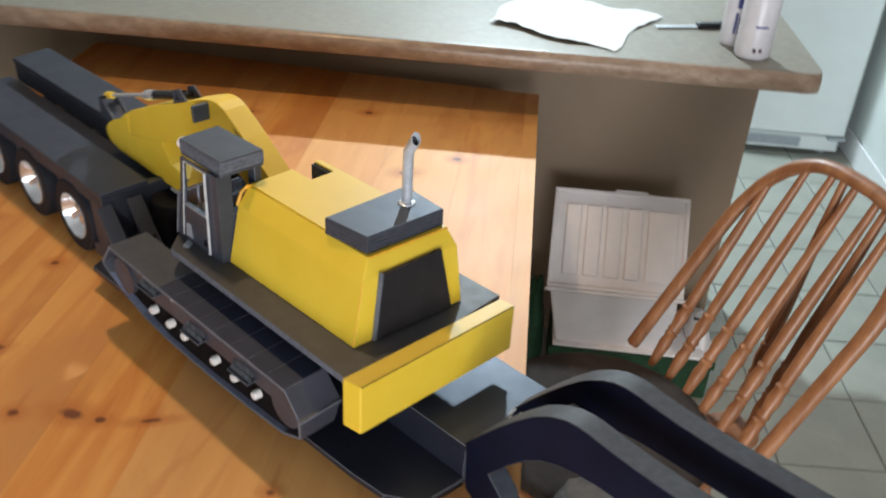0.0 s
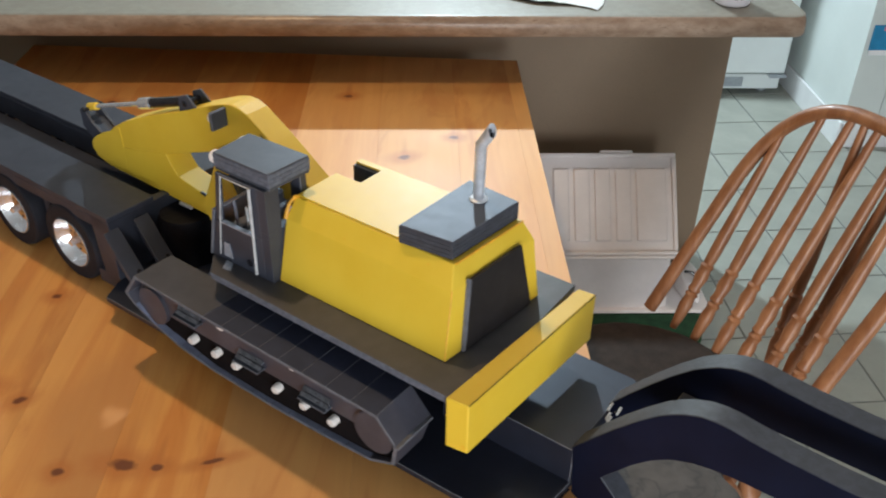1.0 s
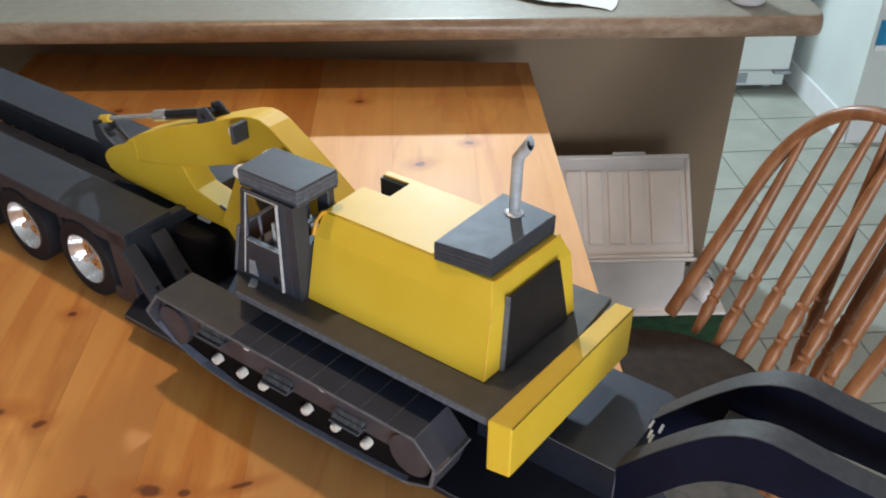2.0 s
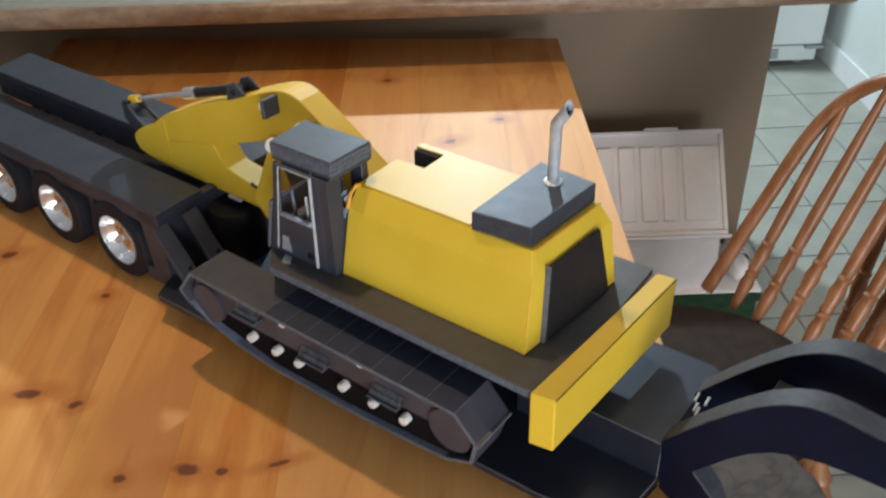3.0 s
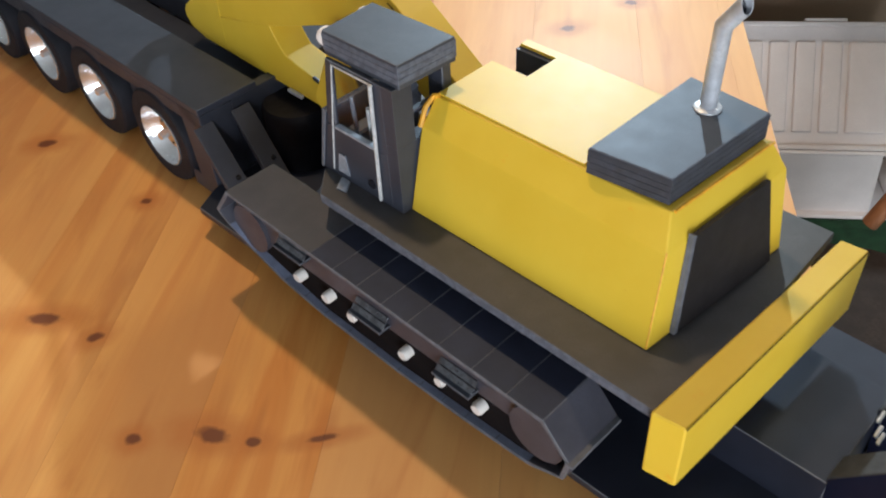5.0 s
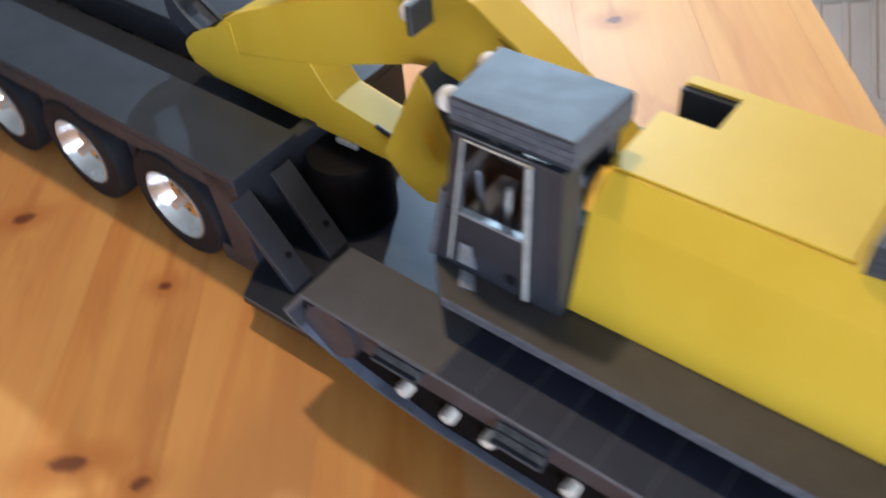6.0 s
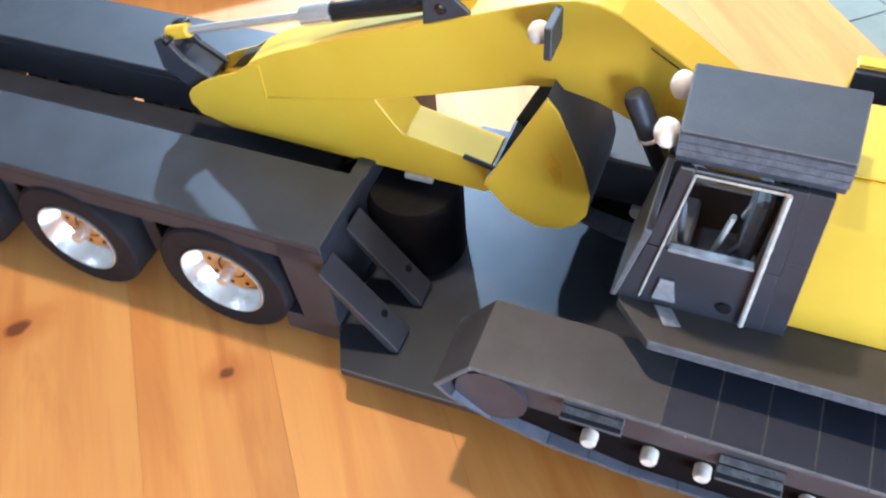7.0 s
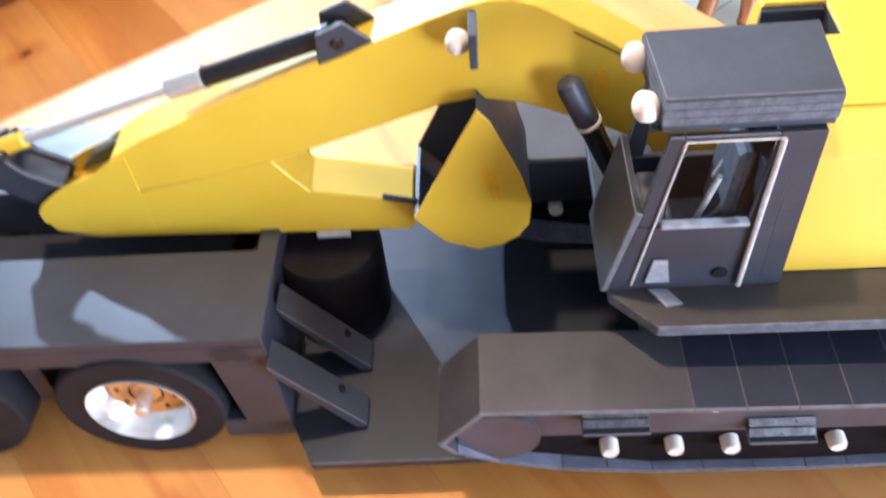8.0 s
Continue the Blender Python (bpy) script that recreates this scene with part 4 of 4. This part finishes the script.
def hood(t):
    """The yellow engine cover: sides that slope in, a narrow shoulder and a notch at the far front corner."""
    def corner(s, w, h):
        return P(s - 0.10 * max(0, w) * max(0.0, 1 - max(0, s) / 0.10), w, h)

    def ring(s0, s1, w0, w1):
        return [(s0, w0), (s1, w0), (s1, 0.099), (0.190, 0.099), (0.190, 0.133), (s1, 0.133), (s1, w1), (s0, w1)]

    bm = bmesh.new()
    sizes = ((-0.002, 0.231, 0.001, 0.155, 0.171), (0.0050, 0.2295, 0.0181, 0.1507, 0.2455), (0.016, 0.228, 0.034, 0.145, 0.267))
    rows = [[bm.verts.new(corner(s, w, z[4])) for s, w in ring(*z[:4])] for z in sizes]
    for a, b in zip(rows, rows[1:]):
        for k in range(8):
            j = (k + 1) % 8
            f = bm.faces.new((a[k], a[j], b[j], b[k]))
            f.material_index = 1 if k in (2, 3, 4) else 0
    bm.faces.new(list(reversed(rows[0]))), bm.faces.new(rows[-1])
    bmesh.ops.recalc_face_normals(bm, faces=bm.faces)
    bevelled(bm, 0.0012, False, 2)
    body = part("engine_cover", bm, YELLOW, t, "yellow card engine cover with sloping sides", FOAM_GREY)
    part("top_panel", flat([(0.085, 0.036), (0.227, 0.036), (0.227, 0.0985), (0.1895, 0.0985), (0.1895, 0.1335), (0.227, 0.1335), (0.227, 0.143), (0.085, 0.143)], 0.2674, 0.2690, 0.0004, False), YELLOW, body, "pale yellow top panel")
    part("notch_floor", block(0.1905, 0.2290, 0.0995, 0.1325, 0.236, 0.240, 0.0003, False), GLOSS, body, "black floor of an opening in the cover")
    part("notch_patch", block(0.1905, 0.2285, 0.1295, 0.1327, 0.2405, 0.2655, 0.0003, False), FOAM_GREY, body, "rough grey foam lining")
    # rear window panel with its pale frame, on the sloping rear face

    def rear(w, h, out):
        f = (h - 0.171) / 0.0850
        return P(-0.002 + 0.008 * f - 0.10 * w - out, w, h)

    def sheet(points, a, b):
        bm = bmesh.new()
        lo, hi = [bm.verts.new(rear(w, h, a)) for w, h in points], [bm.verts.new(rear(w, h, b)) for w, h in points]
        bm.faces.new(lo), bm.faces.new(list(reversed(hi)))
        for k in range(len(points)):
            j = (k + 1) % len(points)
            bm.faces.new((lo[j], lo[k], hi[k], hi[j]))
        return bm

    panel = part("rear_panel", sheet([(0.028, 0.1725), (0.043, 0.250), (0.123, 0.252), (0.136, 0.1725)], 0.0004, 0.0040), PANEL, body, "dark rear panel")
    part("panel_frame", sheet([(0.0245, 0.1725), (0.0395, 0.2520), (0.0425, 0.2505), (0.0276, 0.1725)], 0.0004, 0.0044), FOAM_EDGE, panel, "pale cut foam edge")
    # orange seam of glue along the shoulder
    part("glue_seam", sweep([corner(0.014, w, 0.2678) for w in (0.035, 0.07, 0.10, 0.143)], 0.0012, 6), YELLOW_EDGE, body, "orange glue seam")
    part("glue_smear", sweep([P(0.2302, 0.0178, 0.2455), P(0.2294, 0.0240, 0.2612), P(0.2285, 0.0330, 0.2672), P(0.2240, 0.0350, 0.2684)], 0.0022, 6), YELLOW_EDGE, body, "orange glue smear", smooth=True)
    part("corner_seam", sweep([corner(-0.0012, 0.0012, 0.172), corner(0.0053, 0.0186, 0.2470)], 0.0006, 5), YELLOW_EDGE, body)
    # the grey box on the cover and its exhaust pipe
    stack = [(0.018, 0.038), (0.079, 0.031), (0.076, 0.149), (0.009, 0.143)]
    st = part("filter_box", flat(stack, 0.2675, 0.2890, 0.0006), FOAM_GREY, t, "grey layered foam box on the engine cover", FOAM_CUT)
    for k in range(4):
        h = 0.2680 + 0.0050 * k
        part("layer", flat([(s - 0.0004 if s < 0.05 else s + 0.0004, w - 0.0004 if w < 0.1 else w + 0.0004) for s, w in stack], h, h + 0.0047, 0.0001, False), BOX_SIDE, st)
    foot, bend, tip = Vector(P(0.0448, 0.1211, 0.2890)), Vector(P(0.0420, 0.1180, 0.3545)), Vector(P(0.0270, 0.1140, 0.3765))
    up, out = (bend - foot).normalized(), (tip - bend).normalized()
    mitre, r, n = (up + out).normalized(), 0.0060, 20
    bm = bmesh.new()
    sides = up.cross(out).normalized()
    fore = sides.cross(up)
    rings = []
    for base, way, cut in ((foot, up, up), (bend, up, mitre), (tip, out, Vector((-0.9, 0.1, 0.25)).normalized())):
        ring = []
        for k in range(n):
            q = 2 * math.pi * k / n
            across = sides * math.cos(q) + (sides.cross(way)) * math.sin(q)
            p = base + across * r
            ring.append(bm.verts.new(p - way * ((p - base).dot(cut) / way.dot(cut))))
        rings.append(ring)
    for a, b in zip(rings, rings[1:]):
        for k in range(n):
            bm.faces.new((a[k], a[(k + 1) % n], b[(k + 1) % n], b[k]))
    mouth = [v.co.copy() for v in rings[-1]]
    tube = part("exhaust_pipe", bm, ALU, st, "dull silver exhaust pipe with a mitred tip", smooth=True)
    tube.modifiers.new("wall", "SOLIDIFY").thickness = 0.0007
    # black disc set inside the tip in place of the shaded hollow
    bm = bmesh.new()
    deep = [bm.verts.new(tip - out * 0.007 + (p - tip) * 0.86) for p in mouth]
    bm.faces.new(deep)
    part("pipe_mouth", bm, GLOSS, tube, "black disc painted as the shaded inside of the pipe")
    part("pipe_collar", turned([(0.2892, 0.0100), (0.2902, 0.0098), (0.2915, 0.0068)], 18, pose(0.0448, -0.1211, 0)), ALU, st, "silver pipe collar", smooth=True)


hood(excavator)
bar_pts = [(-0.036, -0.044), (-0.0605, -0.0405), (-0.0710, 0.190), (-0.0495, 0.188)]
counterweight = part("counterweight", flat(bar_pts, 0.112, 0.1760, 0.0012, False), YELLOW, excavator, "long yellow card counterweight")
part("seam", sweep([P(-0.0607, -0.0402, 0.1757), P(-0.0662, 0.077, 0.1757), P(-0.0712, 0.1895, 0.1757)], 0.00045, 5), GLOSS, counterweight, "dark open card seam")
part("weight_bracket", block(-0.054, -0.036, 0.02, 0.13, 0.135, 0.1610), FOAM, excavator)


def cab(t):
    c = part("cab", block(0.2315, 0.2442, -0.0074, 0.056, 0.171, 0.2350, 0.0001), FOAM, t, "dark foam cab with open windows", FOAM_EDGE)
    # rear wall around its open window
    part("rear_post", block(0.2315, 0.2442, -0.0074, 0.0130, 0.2351, 0.2890, 0.0001), FOAM, c, "", FOAM_EDGE)
    part("rear_post", block(0.2315, 0.2442, 0.0460, 0.0560, 0.2353, 0.2890), FOAM, c, "", FOAM_EDGE)
    part("rear_bar", block(0.2350, 0.2410, 0.0133, 0.0457, 0.2560, 0.2590), FOAM, c, "", FOAM_EDGE)
    # door wall with its window opening, built from the strips around it
    w0, w1 = -0.0075, -0.0035
    lower = [(0.2445, 0.171), (0.3320, 0.171), (0.3190, 0.2235), (0.2445, 0.2235)]
    part("door", side(lower, w0, w1, 0.0001), FOAM, c, "dark cab door", FOAM_EDGE)
    part("pillar", side([(0.2445, 0.224), (0.2590, 0.224), (0.2540, 0.2890), (0.2443, 0.2890)], w0, w1, 0.0001), FOAM, c, "", FOAM_EDGE)
    part("pillar", side([(0.3070, 0.224), (0.3190, 0.224), (0.3085, 0.2890), (0.3010, 0.2890)], w0, w1), FOAM, c, "", FOAM_EDGE)
    part("window_head", side([(0.2544, 0.284), (0.3014, 0.284), (0.3008, 0.2890), (0.2542, 0.2890)], w0, w1), FOAM, c, "", FOAM_EDGE)
    part("window_sill", side([(0.2585, 0.2240), (0.3068, 0.2240), (0.3066, 0.2268), (0.2585, 0.2268)], w0 - 0.0025, w1), SILVER, c, "pale window sill strip")
    part("hinge_strip", sweep([P(0.2565, w0 - 0.0022, 0.174), P(0.2530, w0 - 0.0022, 0.287)], 0.0017, 8), PALE_LINE, c, "silver hinge strip", smooth=True)
    part("door_trim", sweep([P(0.3185, w0 - 0.0006, 0.176), P(0.3000, w0 - 0.0006, 0.2860), P(0.2520, w0 - 0.0006, 0.2860)], 0.0008, 5), PALE_LINE, c, "thin pale door line")
    part("step_plate", side([(0.2965, 0.1780), (0.3110, 0.1780), (0.3075, 0.1980), (0.2995, 0.1980)], w0 - 0.0016, w0 - 0.0004, 0.0002), SILVER, c, "bright folded step plate", FOAM_EDGE)
    part("step_flap", flat([(0.3085, w0 - 0.0012), (0.2975, w0 - 0.0012), (0.2895, w0 - 0.0125), (0.3000, w0 - 0.0150)], 0.1708, 0.1722, 0.0002), SILVER, c, "bright folded step flap", FOAM_EDGE)
    part("door_lock", rod(P(0.268, w0 - 0.0012, 0.184), P(0.268, w0 + 0.001, 0.184), 0.0045, 14), GLOSS, c, "round black door lock")
    # far wall, low sloping front and rear window side
    part("far_wall", side([(0.2445, 0.171), (0.3320, 0.171), (0.3190, 0.222), (0.2445, 0.222)], 0.052, 0.056), FOAM, c, "", FOAM_EDGE)
    for s0, s1, q0, q1 in ((0.3070, 0.3190, 0.3010, 0.3085), (0.2445, 0.2560, 0.2445, 0.2540)):
        part("pillar", side([(s0, 0.2225), (s1, 0.2225), (q1, 0.2890), (q0, 0.2890)], 0.052, 0.056), FOAM, c, "", FOAM_EDGE)
    part("front_panel", pale_sides(side([(0.3325, 0.171), (0.3365, 0.171), (0.3215, 0.238), (0.3170, 0.236)], -0.009, 0.056), 1), FOAM, c, "sloping dark front panel", FOAM_EDGE)
    pane = part("window_pane", side([(0.2590, 0.2272), (0.3062, 0.2272), (0.3008, 0.2838), (0.2545, 0.2838)], -0.0052, -0.0046, 0.0), PANE, c, "clear plastic window pane")
    pane.visible_shadow = False
    # floor, seat and lever inside
    part("cab_floor", block(0.2446, 0.3160, -0.0030, 0.0516, 0.1708, 0.1735), FOAM_GREY, c, "", FOAM_EDGE)
    part("seat", block(0.262, 0.295, 0.008, 0.045, 0.174, 0.196, 0.003), FOAM_CUT, c, "dark grey seat")
    part("seat_back", side([(0.262, 0.197), (0.271, 0.197), (0.266, 0.262), (0.257, 0.262)], 0.006, 0.046, 0.003), FOAM_CUT, c, "grey foam seat back")
    part("lever", rod(P(0.285, 0.012, 0.196), P(0.276, 0.004, 0.250), 0.0018, 8), PALE_LINE, c, "pale control lever", smooth=True)
    part("console", block(0.296, 0.312, 0.006, 0.048, 0.1737, 0.215, 0.002), FOAM_CUT, c)
    part("seat_rim", sweep([P(0.304, 0.010, 0.246), P(0.302, 0.010, 0.214), P(0.292, 0.010, 0.201), P(0.278, 0.010, 0.206), P(0.268, 0.010, 0.222)], 0.0020, 8), FOAM_CUT, c, "grey curved seat rim", smooth=True)
    part("lever", rod(P(0.270, 0.030, 0.225), P(0.262, 0.028, 0.250), 0.0022, 8), PALE_LINE, c, "pale control lever", smooth=True)
    # roof
    roof = part("roof", flat([(0.2275, -0.0030), (0.3122, -0.0035), (0.3152, 0.0530), (0.2245, 0.0550)], 0.2892, 0.3105, 0.0006), FOAM_GREY, c, "thick layered grey foam roof", FOAM_EDGE)
    for k in range(3):
        h = 0.2935 + 0.0050 * k
        part("layer", flat([(0.2271, -0.0034), (0.3126, -0.0039), (0.3156, 0.0534), (0.2241, 0.0554)], h, h + 0.0047, 0.0001, False), FOAM_CUT, roof)
    for s, w, h in ((0.3175, 0.047, 0.2985), (0.3175, 0.006, 0.2985)):
        bm = bmesh.new()
        bmesh.ops.create_icosphere(bm, subdivisions=3, radius=0.0084)
        for v in bm.verts:
            v.co *= 1 + 0.07 * noise.noise(v.co * 160 + Vector((s, w, 0)) * 90)
            v.co.x *= 0.85
        bm.transform(pose(s + 0.002, -w, h))
        part("roof_lamp", bm, POM, roof, "round white felt lamp", smooth=True)
    part("lamp_bracket", block(0.3085, 0.3170, 0.000, 0.012, 0.2862, 0.2890), GLOSS, roof)


cab(excavator)


ARM_PLACE = (0.0014, -0.0110, -0.0103)


def boom(t):
    a, b = 0.085, 0.120
    upper = [(0.672, 0.1750), (0.650, 0.2125), (0.626, 0.2265), (0.560, 0.2555), (0.495, 0.2795), (0.431, 0.3055), (0.409, 0.3135), (0.394, 0.3168), (0.380, 0.3165), (0.366, 0.3118), (0.349, 0.3010), (0.324, 0.2852), (0.290, 0.2613), (0.262, 0.2410), (0.246, 0.2260), (0.240, 0.1815)]
    lower = [(0.285, 0.1815), (0.292, 0.200), (0.315, 0.2150), (0.345, 0.2290), (0.375, 0.2420), (0.403, 0.2480), (0.425, 0.2440), (0.495, 0.2190), (0.546, 0.2015), (0.600, 0.1900), (0.660, 0.178)]
    arm = part("boom", side(upper + lower, a, b, 0.0008, False), YELLOW, t, "curved yellow card boom")
    stick = [(0.7190, 0.1600), (0.7160, 0.1690), (0.704, 0.1700), (0.655, 0.1785), (0.600, 0.1905), (0.5430, 0.2045), (0.5326, 0.1880), (0.5223, 0.1745), (0.452, 0.1600), (0.449, 0.1400), (0.457, 0.1318), (0.560, 0.1345), (0.684, 0.1385), (0.7125, 0.1465)]
    st = part("stick", side(stick, a - 0.0006, b + 0.0006, 0.0008, False), YELLOW, t, "tapered yellow card stick")
    tip = [(0.640, 0.2130), (0.650, 0.2118), (0.6640, 0.2010), (0.6840, 0.1925), (0.7010, 0.1830), (0.7130, 0.1735), (0.7185, 0.1660), (0.7180, 0.1560), (0.7080, 0.1490), (0.690, 0.1420), (0.640, 0.1400)]
    for w in (a - 0.0008, b - 0.0004):
        part("tip_sheet", side(tip, w, w + 0.0012, 0.0, False), YELLOW, st, "rounded yellow card side sheet")
    # ram along the top of the boom
    ends = Vector(P(0.726, 0.1000, 0.2160)), Vector(P(0.484, 0.1000, 0.2925))
    at = lambda f: ends[0].lerp(ends[1], f)
    part("ram_rod", rod(at(0.04), at(0.56), 0.0034, 14), CHROME, arm, "thin bright ram rod", smooth=True)
    part("ram_collar", rod(at(0.525), at(0.63), 0.0082, 20), CHROME, arm, "bright ram collar", smooth=True)
    part("ram_barrel", rod(at(0.625), at(0.98), 0.0070, 20), GLOSS, arm, "black ram barrel", smooth=True)
    part("rod_eye", rod(at(-0.02), at(0.065), 0.0058, 14), YELLOW, arm, "yellow rod end", smooth=True)
    for w in (0.0865, 0.1100):
        part("clevis", side([(0.4985, 0.2725), (0.4965, 0.2990), (0.4790, 0.3065), (0.4630, 0.2930), (0.4650, 0.2860)], w, w + 0.003), FOAM_GREY, arm, "grey clevis plate", FOAM_EDGE)
    part("clevis_pin", rod(P(0.4840, 0.0845, 0.2925), P(0.4840, 0.1150, 0.2925), 0.0044, 14, ((0, 0.7), (0.08, 1), (0.92, 1), (1, 0.7))), GLOSS, arm, "round black pin", smooth=True)
    # bell crank and links at the tip
    for w in (0.0885, 0.1135):
        part("crank", side([(0.7400, 0.2120), (0.7300, 0.2190), (0.7150, 0.1985), (0.6930, 0.1840), (0.7000, 0.1715), (0.7180, 0.1690), (0.7400, 0.1860)], w, w + 0.004), FOAM, st, "black bell crank plate", FOAM_EDGE)
    part("crank_web", side([(0.7385, 0.1990), (0.7200, 0.1975), (0.6960, 0.1830), (0.7020, 0.1730), (0.7180, 0.1705), (0.7385, 0.1870)], 0.0926, 0.1134), FOAM, st)
    part("crank_pin", rod(P(0.726, 0.086, 0.2145), P(0.726, 0.119, 0.2145), 0.0026, 10), GLOSS, st, smooth=True)
    part("link", side([(0.6900, 0.1790), (0.6740, 0.1960), (0.6480, 0.2085), (0.6580, 0.1890)], 0.112, 0.119), FOAM, st, "", FOAM_EDGE)
    # light on the side of the boom
    lamp = part("lamp_plate", block(0.4010, 0.4060, 0.0600, 0.0848, 0.2880, 0.3120), FOAM_GREY, arm, "small grey lamp plate", FOAM_EDGE)
    bm = bmesh.new()
    bmesh.ops.create_icosphere(bm, subdivisions=3, radius=0.0075)
    for v in bm.verts:
        v.co *= 1 + 0.06 * noise.noise(v.co * 190)
    bm.transform(pose(0.4125, -0.0725, 0.2990))
    part("boom_lamp", bm, POM, arm, "round white felt lamp", smooth=True)
    # lifting ram beside the cab
    low, high = Vector(P(0.318, 0.070, 0.196)), Vector(P(0.3475, 0.070, 0.2640))
    part("lift_barrel", rod(low.lerp(high, 0.0), low.lerp(high, 0.60), 0.0072, 18), GLOSS, arm, "glossy black lift ram", smooth=True)
    part("lift_collar", rod(low.lerp(high, 0.59), low.lerp(high, 0.62), 0.0088, 18), POM, arm, "white ring", smooth=True)
    part("lift_cap", rod(low.lerp(high, 0.62), low.lerp(high, 1.08), 0.0080, 18, ((0, 1), (0.85, 1), (0.97, 0.8), (1, 0.5))), FOAM, arm, "black foam cap", smooth=True)
    part("lift_foot", rod(Vector(P(0.310, 0.070, 0.1818)), low, 0.004, 12), GLOSS, arm, smooth=True)
    # steel clip and pin under the stick
    part("clip", block(0.500, 0.524, 0.080, 0.084, 0.131, 0.1355, 0.0005, False), ALU, st, "small bright metal clip")
    part("bucket_pin", rod(P(0.4720, 0.0815, 0.1690), P(0.4485, 0.0815, 0.1630), 0.0022, 8), FOAM, st, "", smooth=True)
    # wire
    part("glue_smear", side([(0.322, 0.246), (0.330, 0.243), (0.335, 0.256), (0.329, 0.268), (0.323, 0.262)], 0.0845, 0.0848, 0.0, False), YELLOW_STAIN, arm, "orange glue smear")
    part("wire", sweep([P(0.300, 0.0846, 0.262), P(0.318, 0.083, 0.277), P(0.345, 0.084, 0.2930)], 0.0005, 5), GLOSS, arm, "thin black wire")
    arm.location = st.location = ARM_PLACE


boom(excavator)


def bucket(t):
    shape = [(0.4500, 0.1630), (0.4040, 0.2550), (0.3960, 0.2450), (0.3770, 0.1980), (0.3705, 0.1730), (0.3720, 0.1540), (0.3790, 0.1420), (0.3910, 0.1335), (0.4080, 0.1300), (0.4300, 0.1390)]
    b = part("bucket", side(shape, 0.0640, 0.0665, 0.0004, False), YELLOW, t, "yellow and grey card digging bucket")
    part("bucket_side", side(shape, 0.1375, 0.1400, 0.0006), FOAM_GREY, b, "grey foam far side", FOAM_EDGE)
    inner = [(0.4485, 0.1640), (0.4045, 0.2520), (0.3985, 0.2440), (0.3800, 0.1980), (0.3735, 0.1730), (0.3750, 0.1550), (0.3815, 0.1440), (0.3925, 0.1362), (0.4080, 0.1330), (0.4285, 0.1415)]
    part("side_lining", side(inner, 0.0667, 0.0690, 0.0006), FOAM_GREY, b, "grey foam lining with a pale cut edge", FOAM_EDGE)
    smear = [(0.3965 + (0.0052 + 0.0016 * math.sin(3 * q)) * math.cos(q) + 0.24 * (0.0150 + 0.004 * math.sin(5 * q)) * math.sin(q), 0.1930 + (0.0150 + 0.004 * math.sin(5 * q)) * math.sin(q)) for q in (2 * math.pi * k / 22 for k in range(22))]
    part("glue_smear", side(smear, 0.06375, 0.06392, 0.0, False), YELLOW_STAIN, b, "orange glue smear")
    # back sheet follows the curve from the tip round to the lip
    curve = shape[1:] + [shape[0]]
    bm = bmesh.new()
    mid = Vector((0.405, 0.180))
    ring = []
    for s, h in curve:
        p = Vector((s, h))
        q = p + (mid - p).normalized() * 0.0028
        ring.append([bm.verts.new(P(p.x, 0.0670, p.y)), bm.verts.new(P(q.x, 0.0670, q.y)), bm.verts.new(P(q.x, 0.1370, q.y)), bm.verts.new(P(p.x, 0.1370, p.y))])
    for u, v in zip(ring, ring[1:]):
        for k in range(4):
            bm.faces.new((u[k], u[(k + 1) % 4], v[(k + 1) % 4], v[k]))
    bm.faces.new(ring[0]), bm.faces.new(list(reversed(ring[-1])))
    part("bucket_back", bm, FOAM_GREY, b, "grey foam bucket back", smooth=True)
    b.location = ARM_PLACE


bucket(excavator)
floor_tiles()
